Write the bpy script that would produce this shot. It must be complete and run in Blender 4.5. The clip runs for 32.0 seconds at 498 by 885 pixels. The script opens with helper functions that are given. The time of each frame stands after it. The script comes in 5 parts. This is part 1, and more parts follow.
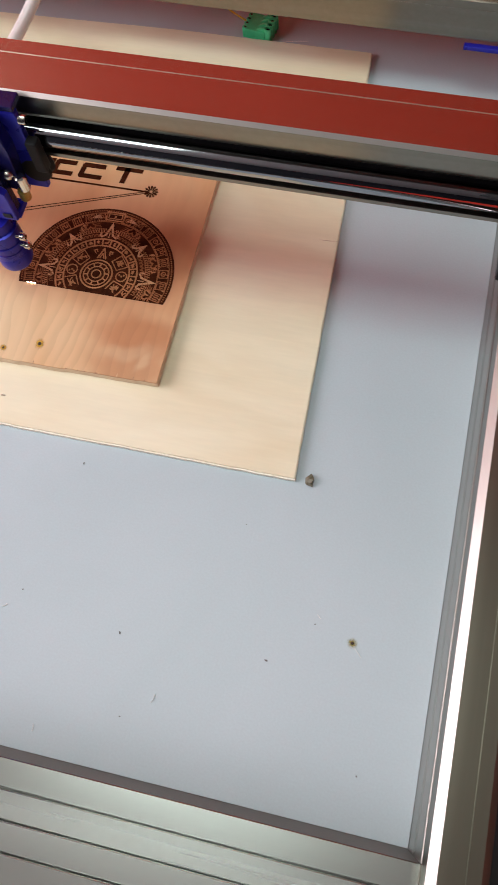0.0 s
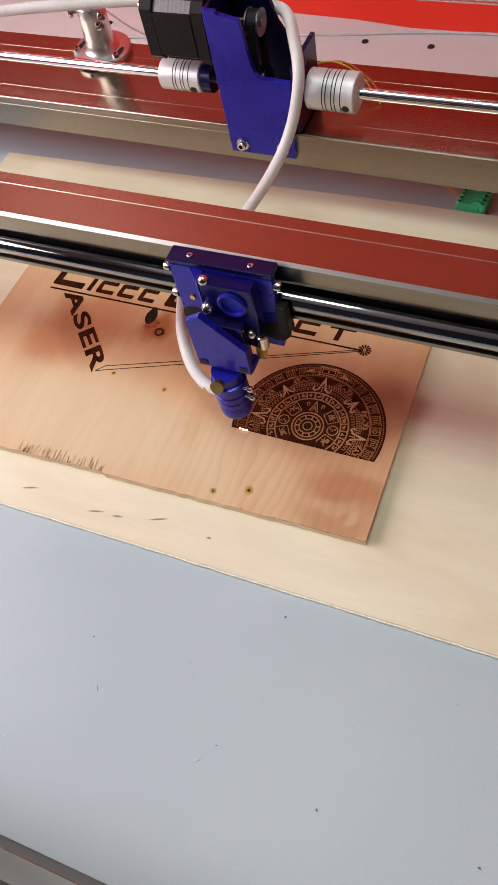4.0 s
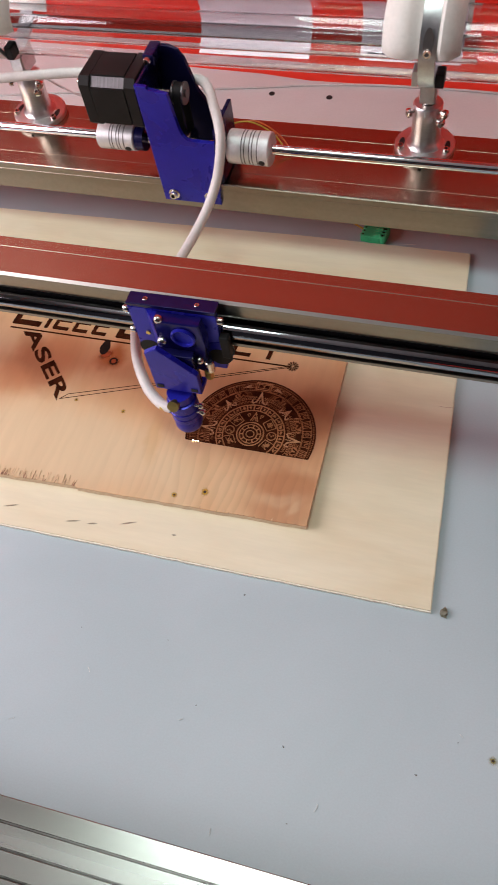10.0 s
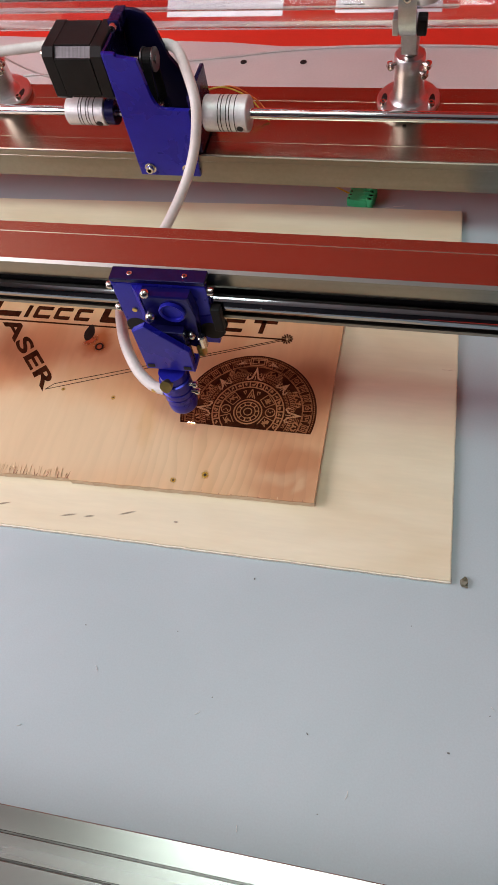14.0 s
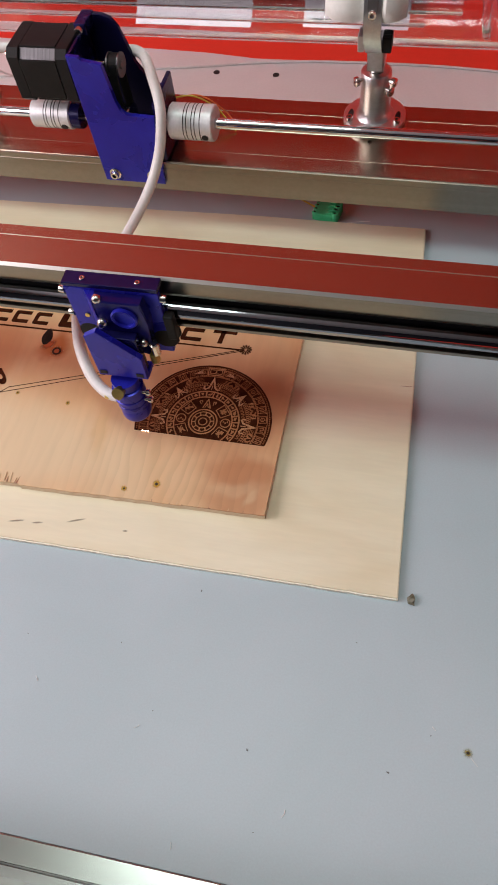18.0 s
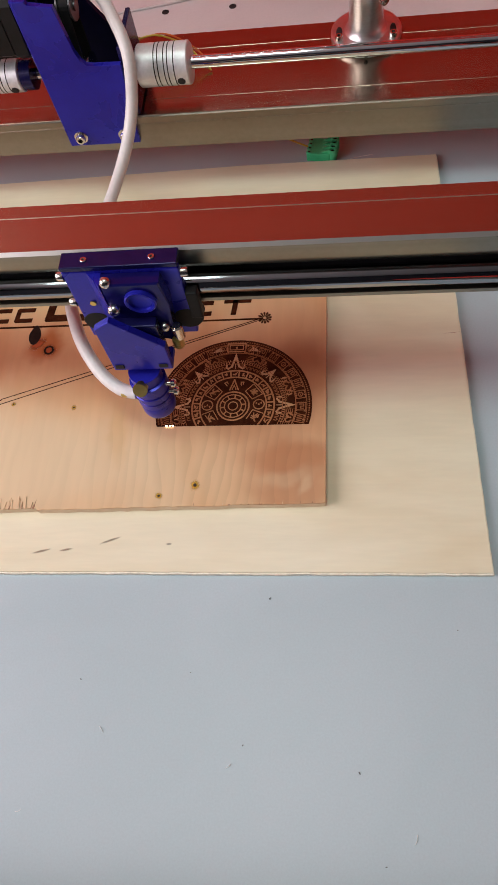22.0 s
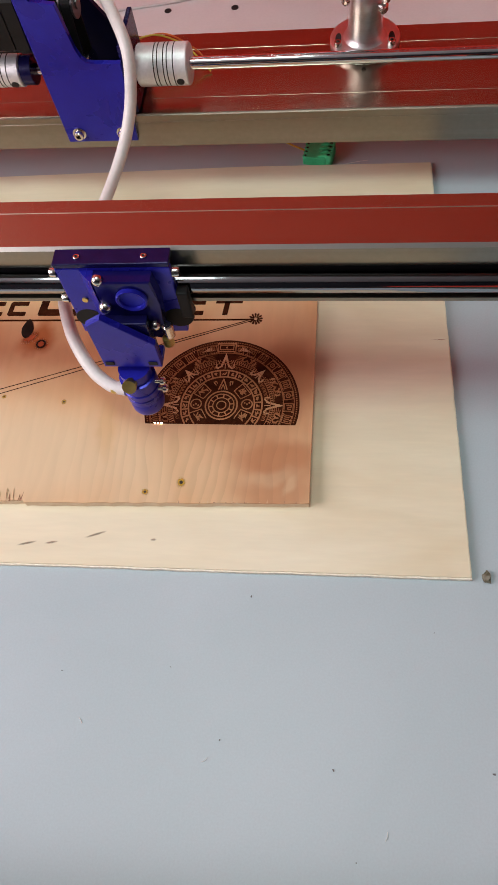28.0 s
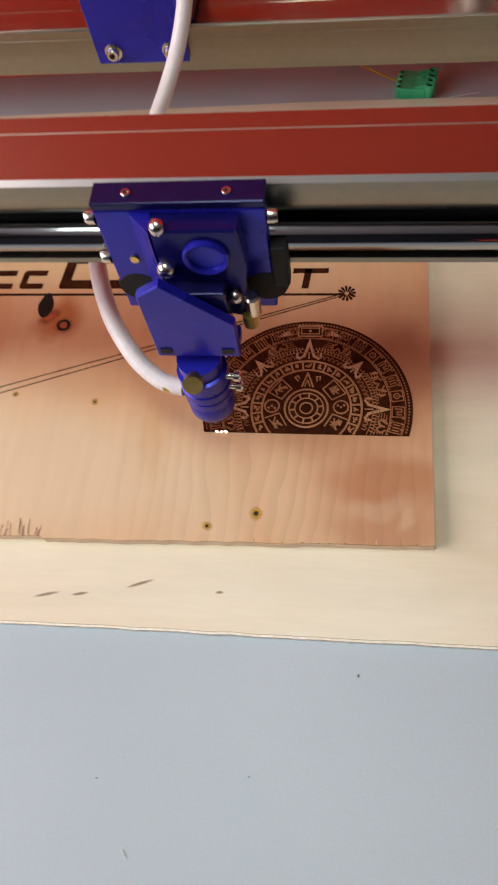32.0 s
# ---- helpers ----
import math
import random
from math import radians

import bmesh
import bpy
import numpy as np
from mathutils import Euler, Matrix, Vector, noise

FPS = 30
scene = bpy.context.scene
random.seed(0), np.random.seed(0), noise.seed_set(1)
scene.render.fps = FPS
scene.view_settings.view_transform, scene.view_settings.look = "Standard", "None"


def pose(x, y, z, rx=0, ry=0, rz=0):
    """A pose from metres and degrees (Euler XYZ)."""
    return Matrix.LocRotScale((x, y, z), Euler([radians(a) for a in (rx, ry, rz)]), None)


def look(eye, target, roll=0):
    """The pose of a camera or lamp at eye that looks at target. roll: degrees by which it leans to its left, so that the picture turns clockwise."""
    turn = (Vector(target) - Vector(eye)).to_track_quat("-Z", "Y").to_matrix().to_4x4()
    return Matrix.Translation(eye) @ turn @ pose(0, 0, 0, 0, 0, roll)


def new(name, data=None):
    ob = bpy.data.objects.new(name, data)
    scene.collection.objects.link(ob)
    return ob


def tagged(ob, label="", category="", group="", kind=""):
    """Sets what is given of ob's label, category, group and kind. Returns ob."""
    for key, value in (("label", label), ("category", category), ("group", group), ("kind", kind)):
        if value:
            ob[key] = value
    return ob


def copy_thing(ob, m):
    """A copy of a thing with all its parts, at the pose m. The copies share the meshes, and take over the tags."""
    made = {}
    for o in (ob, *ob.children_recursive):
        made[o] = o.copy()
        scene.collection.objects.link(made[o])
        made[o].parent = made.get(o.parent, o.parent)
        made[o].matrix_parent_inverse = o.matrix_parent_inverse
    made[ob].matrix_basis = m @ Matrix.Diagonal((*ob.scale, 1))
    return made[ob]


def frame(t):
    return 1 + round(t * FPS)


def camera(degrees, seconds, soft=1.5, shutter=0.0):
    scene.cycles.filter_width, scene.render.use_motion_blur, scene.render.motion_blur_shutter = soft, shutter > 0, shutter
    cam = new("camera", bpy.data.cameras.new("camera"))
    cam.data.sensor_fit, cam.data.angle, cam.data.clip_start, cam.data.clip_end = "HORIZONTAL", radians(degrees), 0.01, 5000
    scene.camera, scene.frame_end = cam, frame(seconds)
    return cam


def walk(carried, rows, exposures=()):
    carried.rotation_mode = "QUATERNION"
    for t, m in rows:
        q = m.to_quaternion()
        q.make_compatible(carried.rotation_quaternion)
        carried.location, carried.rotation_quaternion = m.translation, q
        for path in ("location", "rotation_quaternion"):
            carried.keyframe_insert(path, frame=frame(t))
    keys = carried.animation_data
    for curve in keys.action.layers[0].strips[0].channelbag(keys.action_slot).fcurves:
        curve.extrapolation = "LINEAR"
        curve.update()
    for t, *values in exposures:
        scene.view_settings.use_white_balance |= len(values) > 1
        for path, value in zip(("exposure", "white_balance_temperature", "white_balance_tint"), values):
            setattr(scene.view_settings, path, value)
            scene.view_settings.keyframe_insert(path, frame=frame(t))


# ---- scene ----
cam = camera(36.36, 32.0, soft=1.15, shutter=0.3)
PATH = [
    (0, (0.0337, -0.1250, 0.3997), (-0.0400, 0.0402, -0.0664), -11.71),
    (0.5, (0.0140, -0.1268, 0.4002), (-0.0649, 0.0447, -0.0628), -11.29),
    (1, (0.0037, -0.1232, 0.4085), (-0.0813, 0.0468, -0.0539), -12.09),
    (1.5, (-0.0106, -0.1230, 0.4099), (-0.1117, 0.0681, -0.0409), -11.18),
    (2, (-0.0151, -0.1220, 0.4145), (-0.1189, 0.0732, -0.0340), -10.53),
    (2.5, (-0.0243, -0.1237, 0.4209), (-0.1549, 0.0825, -0.0155), -12.85),
    (4.5, (-0.0272, -0.1253, 0.4073), (-0.1863, 0.0992, -0.0102), -16.84),
    (5, (-0.0205, -0.1316, 0.4419), (-0.1808, 0.1073, 0.0330), -15.90),
    (5.5, (-0.0170, -0.1433, 0.4756), (-0.1595, 0.1063, 0.0666), -14.19),
    (6, (-0.0165, -0.1513, 0.4778), (-0.1493, 0.1007, 0.0668), -14.57),
    (6.5, (-0.0183, -0.1579, 0.4753), (-0.1473, 0.0875, 0.0593), -14.65),
    (7, (-0.0155, -0.1560, 0.4790), (-0.1296, 0.0915, 0.0598), -12.54),
    (7.5, (-0.0111, -0.1549, 0.4800), (-0.1198, 0.0926, 0.0594), -12.11),
    (8, (-0.0089, -0.1586, 0.4799), (-0.1174, 0.0882, 0.0588), -11.83),
    (8.5, (-0.0082, -0.1599, 0.4784), (-0.1159, 0.0842, 0.0555), -11.89),
    (9, (-0.0070, -0.1645, 0.4798), (-0.1146, 0.0794, 0.0567), -11.45),
    (9.5, (-0.0062, -0.1683, 0.4788), (-0.1153, 0.0728, 0.0546), -11.59),
    (10, (-0.0158, -0.1680, 0.4788), (-0.1318, 0.0698, 0.0545), -12.95),
    (10.5, (-0.0385, -0.1699, 0.4578), (-0.1659, 0.0577, 0.0312), -15.83),
    (11, (-0.0381, -0.1670, 0.4480), (-0.1612, 0.0624, 0.0212), -17.11),
    (11.5, (-0.0373, -0.1598, 0.4488), (-0.1562, 0.0693, 0.0206), -17.86),
    (12, (-0.0376, -0.1586, 0.4532), (-0.1531, 0.0712, 0.0244), -16.81),
    (12.5, (-0.0339, -0.1594, 0.4517), (-0.1483, 0.0747, 0.0250), -16.60),
    (13, (-0.0305, -0.1614, 0.4505), (-0.1406, 0.0694, 0.0208), -16.46),
    (13.5, (-0.0295, -0.1646, 0.4537), (-0.1374, 0.0679, 0.0244), -15.84),
    (14, (-0.0271, -0.1663, 0.4545), (-0.1352, 0.0685, 0.0265), -15.73),
    (14.5, (-0.0193, -0.1677, 0.4596), (-0.1251, 0.0714, 0.0334), -15.58),
    (15, (-0.0182, -0.1668, 0.4609), (-0.1199, 0.0740, 0.0347), -14.82),
    (15.5, (-0.0190, -0.1616, 0.4601), (-0.1094, 0.0766, 0.0298), -13.62),
    (17.5, (0.0031, -0.1602, 0.4556), (-0.0876, 0.0904, 0.0326), -10.57),
    (18, (-0.0115, -0.1607, 0.4489), (-0.1067, 0.0828, 0.0227), -11.10),
    (18.5, (-0.0294, -0.1612, 0.4464), (-0.1254, 0.0775, 0.0176), -11.87),
    (19, (-0.0579, -0.1481, 0.4333), (-0.1542, 0.0885, 0.0035), -13.82),
    (19.5, (-0.0787, -0.1375, 0.4021), (-0.1716, 0.0890, -0.0338), -17.24),
    (20, (-0.0840, -0.1300, 0.3934), (-0.1645, 0.0894, -0.0486), -17.56),
    (20.5, (-0.0815, -0.1268, 0.3926), (-0.1606, 0.0945, -0.0487), -18.10),
    (21, (-0.0759, -0.1256, 0.3995), (-0.1523, 0.0953, -0.0425), -17.70),
    (21.5, (-0.0750, -0.1255, 0.4037), (-0.1469, 0.0990, -0.0373), -16.47),
    (22, (-0.0708, -0.1270, 0.4065), (-0.1409, 0.0993, -0.0338), -16.15),
    (22.5, (-0.0677, -0.1262, 0.4097), (-0.1370, 0.1017, -0.0299), -15.84),
    (23, (-0.0690, -0.1242, 0.4096), (-0.1356, 0.1034, -0.0306), -15.13),
    (23.5, (-0.0667, -0.1226, 0.4098), (-0.1338, 0.1046, -0.0305), -15.21),
    (24, (-0.0653, -0.1247, 0.4110), (-0.1316, 0.1037, -0.0288), -14.89),
    (24.5, (-0.0653, -0.1249, 0.4122), (-0.1303, 0.1051, -0.0269), -14.60),
    (25, (-0.0664, -0.1270, 0.4133), (-0.1315, 0.1031, -0.0258), -14.44),
    (25.5, (-0.0660, -0.1263, 0.4116), (-0.1317, 0.1030, -0.0279), -14.57),
    (27.5, (-0.0687, -0.1283, 0.4092), (-0.1348, 0.0963, -0.0325), -13.90),
    (28, (-0.0664, -0.1283, 0.4115), (-0.1319, 0.0969, -0.0301), -13.51),
    (28.5, (-0.0664, -0.1281, 0.4109), (-0.1317, 0.0962, -0.0312), -13.55),
    (29, (-0.0679, -0.1274, 0.4107), (-0.1329, 0.0946, -0.0326), -13.51),
    (29.5, (-0.0651, -0.1250, 0.4060), (-0.1341, 0.0918, -0.0392), -14.63),
    (30, (-0.0508, -0.1226, 0.4043), (-0.1238, 0.0949, -0.0399), -15.49),
    (30.5, (-0.0487, -0.1218, 0.4036), (-0.1226, 0.0880, -0.0442), -15.39),
    (31, (-0.0724, -0.1124, 0.4086), (-0.1527, 0.0931, -0.0401), -16.52),
    (31.5, (-0.1140, -0.0820, 0.3550), (-0.1894, 0.0764, -0.0046), -21.70),
    (31.8, (-0.1230, -0.0710, 0.3360), (-0.1870, 0.1028, -0.0184), -17.90),
    (32, (-0.1230, -0.0670, 0.3170), (-0.1778, 0.1076, -0.0388), -14.20),
]
walk(cam, [(t, look(eye, target, roll)) for t, eye, target, roll in PATH], exposures=[(0.0, 0.17, 6830, 22), (1.0, 0.08, 6830, 22), (4.5, -0.01, 6830, 22), (9.0, -0.07, 6830, 22), (20.0, -0.12, 6830, 21), (25.0, -0.08, 6830, 21), (31.0, -0.04, 6830, 21), (32.0, -0.04, 6830, 21)])

# ---- light: a room with a wide window to the left and a bright ceiling ----
world = bpy.data.worlds.new("room_air")
scene.world = world
world.use_nodes = True
world.node_tree.nodes["Background"].inputs[0].default_value = (0.8, 0.88, 1.0, 1)
world.node_tree.nodes["Background"].inputs[1].default_value = 0.08


def lamp(name, eye, target, sx, sy, watts, colour):
    data = bpy.data.lights.new(name, "AREA")
    data.shape, data.size, data.size_y, data.energy, data.color = "RECTANGLE", sx, sy, watts, colour
    ob = new(name, data)
    ob.matrix_world = look(eye, target)
    return ob


lamp("window_daylight", (-1.30, -0.24, 0.74), (0, -0.04, 0.24), 1.15, 0.85, 21.0, (0.99, 0.955, 1.0))
lamp("ceiling_panel_light", (-0.24, 0.04, 1.66), (-0.24, 0.04, 0), 0.60, 0.50, 8.8, (0.74, 1.0, 0.94))
scene.view_settings.exposure = 0.0


# ---- materials ----
def shader(name, base, rough=0.5, metal=0.0, other=None, scale=(30, 30, 30), detail=4.0, low=0.35, high=0.65,
           fine=0.0, fine_scale=400.0, bump=0.0, bump_scale=600.0, spec=0.5, vary=0.0, coat=0.0, aniso=None):
    m = bpy.data.materials.new(name)
    m.use_nodes = True
    t = m.node_tree
    b = t.nodes["Principled BSDF"]
    b.inputs["Roughness"].default_value = rough
    b.inputs["Metallic"].default_value = metal
    b.inputs["Specular IOR Level"].default_value = spec
    b.inputs["Coat Weight"].default_value = coat
    co = t.nodes.new("ShaderNodeTexCoord")
    mp = t.nodes.new("ShaderNodeMapping")
    mp.inputs["Scale"].default_value = scale
    t.links.new(co.outputs["Object"], mp.inputs[0])
    nz = t.nodes.new("ShaderNodeTexNoise")
    nz.inputs["Scale"].default_value = 1.0
    nz.inputs["Detail"].default_value = detail
    nz.inputs["Distortion"].default_value = 0.6
    t.links.new(mp.outputs[0], nz.inputs[0])
    rp = t.nodes.new("ShaderNodeValToRGB")
    rp.color_ramp.elements[0].position, rp.color_ramp.elements[1].position = low, high
    rp.color_ramp.elements[0].color = (*base, 1)
    rp.color_ramp.elements[1].color = (*(other or tuple(min(1, c * 1.12) for c in base)), 1)
    t.links.new(nz.outputs[0], rp.inputs[0])
    colour = rp.outputs[0]
    if fine:
        n2 = t.nodes.new("ShaderNodeTexNoise")
        n2.inputs["Scale"].default_value = fine_scale
        n2.inputs["Detail"].default_value = 3
        t.links.new(co.outputs["Object"], n2.inputs[0])
        mr = t.nodes.new("ShaderNodeMapRange")
        mr.inputs[1].default_value, mr.inputs[2].default_value = 0.3, 0.7
        mr.inputs[3].default_value, mr.inputs[4].default_value = 1 - fine, 1 + fine
        t.links.new(n2.outputs[0], mr.inputs[0])
        mx = t.nodes.new("ShaderNodeVectorMath")
        mx.operation = "SCALE"
        t.links.new(colour, mx.inputs[0])
        t.links.new(mr.outputs[0], mx.inputs["Scale"])
        colour = mx.outputs[0]
    t.links.new(colour, b.inputs["Base Color"])
    rr = t.nodes.new("ShaderNodeMapRange")
    rr.inputs[3].default_value, rr.inputs[4].default_value = max(0.02, rough - 0.06), rough + 0.06
    t.links.new(nz.outputs[0], rr.inputs[0])
    t.links.new(rr.outputs[0], b.inputs["Roughness"])
    if bump:
        n3 = t.nodes.new("ShaderNodeTexNoise")
        n3.inputs["Scale"].default_value = 1.0
        n3.inputs["Detail"].default_value = 4
        m3 = t.nodes.new("ShaderNodeMapping")
        m3.inputs["Scale"].default_value = aniso or (bump_scale,) * 3
        t.links.new(co.outputs["Object"], m3.inputs[0])
        t.links.new(m3.outputs[0], n3.inputs[0])
        bp = t.nodes.new("ShaderNodeBump")
        bp.inputs["Strength"].default_value = bump
        bp.inputs["Distance"].default_value = 0.0006
        t.links.new(n3.outputs[0], bp.inputs["Height"])
        t.links.new(bp.outputs[0], b.inputs["Normal"])
    return m


def glass(name, tint=(1, 1, 1), rough=0.0):
    m = bpy.data.materials.new(name)
    m.use_nodes = True
    b = m.node_tree.nodes["Principled BSDF"]
    b.inputs["Base Color"].default_value = (*tint, 1)
    b.inputs["Roughness"].default_value = rough
    b.inputs["Transmission Weight"].default_value = 1.0
    b.inputs["IOR"].default_value = 1.47
    return m


def glow(name, colour, strength):
    m = bpy.data.materials.new(name)
    m.use_nodes = True
    b = m.node_tree.nodes["Principled BSDF"]
    b.inputs["Base Color"].default_value = (*colour, 1)
    b.inputs["Emission Color"].default_value = (*colour, 1)
    b.inputs["Emission Strength"].default_value = strength
    return m


BED = shader("grey_laminate", (0.430, 0.526, 0.560), 0.44, other=(0.475, 0.566, 0.606), scale=(7, 7, 7), fine=0.03, fine_scale=900, bump=0.05, bump_scale=1500)

def wood(name, tones, grain, streak, zone=(9, 6, 4), figure=0.0, rough=0.5, spec=0.5, patches=(), flame=None):
    """Veneer: broad colour zones, long grain streaks, fine pores and, where asked, wavy figure."""
    m = bpy.data.materials.new(name)
    m.use_nodes = True
    t = m.node_tree
    b = t.nodes["Principled BSDF"]
    co = t.nodes.new("ShaderNodeTexCoord")

    def field(scale, detail, distortion=0.0):
        mp = t.nodes.new("ShaderNodeMapping")
        mp.inputs["Scale"].default_value = scale
        t.links.new(co.outputs["Object"], mp.inputs[0])
        nz = t.nodes.new("ShaderNodeTexNoise")
        nz.inputs["Scale"].default_value = 1.0
        nz.inputs["Detail"].default_value = detail
        nz.inputs["Distortion"].default_value = distortion
        t.links.new(mp.outputs[0], nz.inputs[0])
        return nz.outputs[0]

    rp = t.nodes.new("ShaderNodeValToRGB")
    rp.color_ramp.elements[0].position, rp.color_ramp.elements[1].position = 0.30, 0.70
    rp.color_ramp.elements[0].color, rp.color_ramp.elements[1].color = (*tones[0], 1), (*tones[2], 1)
    mid = rp.color_ramp.elements.new(0.5)
    mid.color = (*tones[1], 1)
    t.links.new(field(zone, 3, 0.8), rp.inputs[0])
    colour = rp.outputs[0]
    for px, py, rx, ry, turn, tint, strength in patches:
        warp = t.nodes.new("ShaderNodeTexNoise")
        warp.inputs["Scale"].default_value = 45.0
        warp.inputs["Detail"].default_value = 3
        t.links.new(co.outputs["Object"], warp.inputs[0])
        shift = t.nodes.new("ShaderNodeVectorMath")
        shift.operation = "MULTIPLY_ADD"
        t.links.new(warp.outputs["Color"], shift.inputs[0])
        shift.inputs[1].default_value = (0.016, 0.016, 0)
        t.links.new(co.outputs["Object"], shift.inputs[2])
        mp = t.nodes.new("ShaderNodeMapping")
        mp.vector_type = "TEXTURE"
        mp.inputs["Location"].default_value = (px + 0.008, py + 0.008, 0.0095)
        mp.inputs["Rotation"].default_value = (0, 0, turn)
        mp.inputs["Scale"].default_value = (rx, ry, 1)
        t.links.new(shift.outputs[0], mp.inputs[0])
        gr = t.nodes.new("ShaderNodeTexGradient")
        gr.gradient_type = "SPHERICAL"
        t.links.new(mp.outputs[0], gr.inputs[0])
        mr = t.nodes.new("ShaderNodeMapRange")
        mr.interpolation_type = "SMOOTHSTEP"
        mr.inputs[1].default_value, mr.inputs[2].default_value, mr.inputs[4].default_value = 0.0, 0.7, strength
        t.links.new(gr.outputs[1], mr.inputs[0])
        mx = t.nodes.new("ShaderNodeMix")
        mx.data_type = "RGBA"
        t.links.new(mr.outputs[0], mx.inputs[0])
        t.links.new(colour, mx.inputs[6])
        mx.inputs[7].default_value = (*tint, 1)
        colour = mx.outputs[2]
    layers = [(field(grain, 5, 1.3 if flame else 0.4), 0.35, 0.65, 1 - streak, 1 + streak * 0.6), (field(tuple(g * 5 for g in grain), 4, 0.0), 0.35, 0.7, 1 - streak * 0.7, 1 + streak * 0.4)]
    if figure:
        mp = t.nodes.new("ShaderNodeMapping")
        mp.inputs["Scale"].default_value = (38, 11, 10)
        t.links.new(co.outputs["Object"], mp.inputs[0])
        wv = t.nodes.new("ShaderNodeTexWave")
        wv.inputs["Scale"].default_value = 1.1
        wv.inputs["Distortion"].default_value = 7.0
        wv.inputs["Detail"].default_value = 3.0
        wv.inputs["Detail Scale"].default_value = 0.6
        t.links.new(mp.outputs[0], wv.inputs[0])
        layers.append((wv.outputs[1], 0.1, 0.9, 1 - figure, 1 + figure * 0.5))
    if flame:
        fx, fy, rx, ry, depth = flame
        lean = t.nodes.new("ShaderNodeMapping")
        lean.inputs["Scale"].default_value = (1, 0.42, 1)
        t.links.new(co.outputs["Object"], lean.inputs[0])
        rings = t.nodes.new("ShaderNodeTexWave")
        rings.wave_profile = "SAW"
        rings.inputs["Scale"].default_value = 44.0
        rings.inputs["Distortion"].default_value = 17.0
        rings.inputs["Detail"].default_value = 3.0
        rings.inputs["Detail Scale"].default_value = 0.42
        t.links.new(lean.outputs[0], rings.inputs[0])
        lines = rings.outputs[1]
        place = t.nodes.new("ShaderNodeMapping")
        place.vector_type = "TEXTURE"
        place.inputs["Location"].default_value = (fx, fy, 0.0095)
        place.inputs["Scale"].default_value = (rx, ry, 1)
        t.links.new(co.outputs["Object"], place.inputs[0])
        gr = t.nodes.new("ShaderNodeTexGradient")
        gr.gradient_type = "SPHERICAL"
        t.links.new(place.outputs[0], gr.inputs[0])
        line = t.nodes.new("ShaderNodeMapRange")
        line.inputs[1].default_value, line.inputs[2].default_value = 0.35, 1.0
        t.links.new(lines, line.inputs[0])
        both = t.nodes.new("ShaderNodeMath")
        both.operation = "MULTIPLY"
        t.links.new(gr.outputs[1], both.inputs[0])
        t.links.new(line.outputs[0], both.inputs[1])
        layers.append((both.outputs[0], 0.0, 0.7, 1.0, 1 - depth))
        layers.append((line.outputs[0], 0.0, 1.0, 1.0, 1 - depth * 0.22))
    for value, a0, a1, b0, b1 in layers:
        mr = t.nodes.new("ShaderNodeMapRange")
        mr.inputs[1].default_value, mr.inputs[2].default_value, mr.inputs[3].default_value, mr.inputs[4].default_value = a0, a1, b0, b1
        t.links.new(value, mr.inputs[0])
        mx = t.nodes.new("ShaderNodeVectorMath")
        mx.operation = "SCALE"
        t.links.new(colour, mx.inputs[0])
        t.links.new(mr.outputs[0], mx.inputs["Scale"])
        colour = mx.outputs[0]
    t.links.new(colour, b.inputs["Base Color"])
    b.inputs["Roughness"].default_value = rough
    b.inputs["Specular IOR Level"].default_value = spec
    bp = t.nodes.new("ShaderNodeBump")
    bp.inputs["Strength"].default_value = 0.15
    bp.inputs["Distance"].default_value = 0.0004
    t.links.new(layers[1][0], bp.inputs["Height"])
    t.links.new(bp.outputs[0], b.inputs["Normal"])
    return m


BIRCH = wood("pale_birch_ply", ((0.76, 0.650, 0.44), (0.83, 0.745, 0.54), (0.87, 0.805, 0.61)), (11, 90, 60), 0.03, zone=(7, 17, 6), rough=0.34)
BIRCH_EDGE = shader("birch_ply_edge", (0.86, 0.77, 0.60), 0.6, other=(0.92, 0.87, 0.74), scale=(60, 60, 1400), fine=0.1, bump=0.3, bump_scale=900)
REDDISH, SINGEING, PALEWOOD, RUST = (0.60, 0.24, 0.105), (0.35, 0.12, 0.047), (0.765, 0.575, 0.365), (0.40, 0.10, 0.02)
ZONES = ((-0.255, 0.190, 0.190, 0.023, 0, (0.74, 0.49, 0.25), 0.75), (-0.118, 0.125, 0.085, 0.095, 0, REDDISH, 0.6), (-0.106, 0.067, 0.044, 0.018, 0, (0.50, 0.20, 0.085), 0.8), (-0.106, 0.046, 0.046, 0.024, 0, (0.52, 0.23, 0.105), 0.7), (-0.112, 0.055, 0.026, 0.008, 0.2, PALEWOOD, 0.28), (-0.100, 0.049, 0.011, 0.006, 0.9, PALEWOOD, 0.35), (-0.250, 0.155, 0.130, 0.035, 0, REDDISH, 0.6), (-0.335, 0.135, 0.040, 0.060, -0.8, REDDISH, 0.8),
         (-0.290, 0.066, 0.150, 0.055, 0, PALEWOOD, 0.95), (-0.150, 0.120, 0.075, 0.055, 0, SINGEING, 0.30), (-0.101, 0.124, 0.024, 0.036, 0, SINGEING, 0.60), (-0.335, 0.138, 0.050, 0.018, -0.82, SINGEING, 0.40), (-0.275, 0.152, 0.018, 0.016, 0.8, RUST, 0.9), (-0.216, 0.085, 0.008, 0.030, 0.2, (0.66, 0.40, 0.17), 0.35))
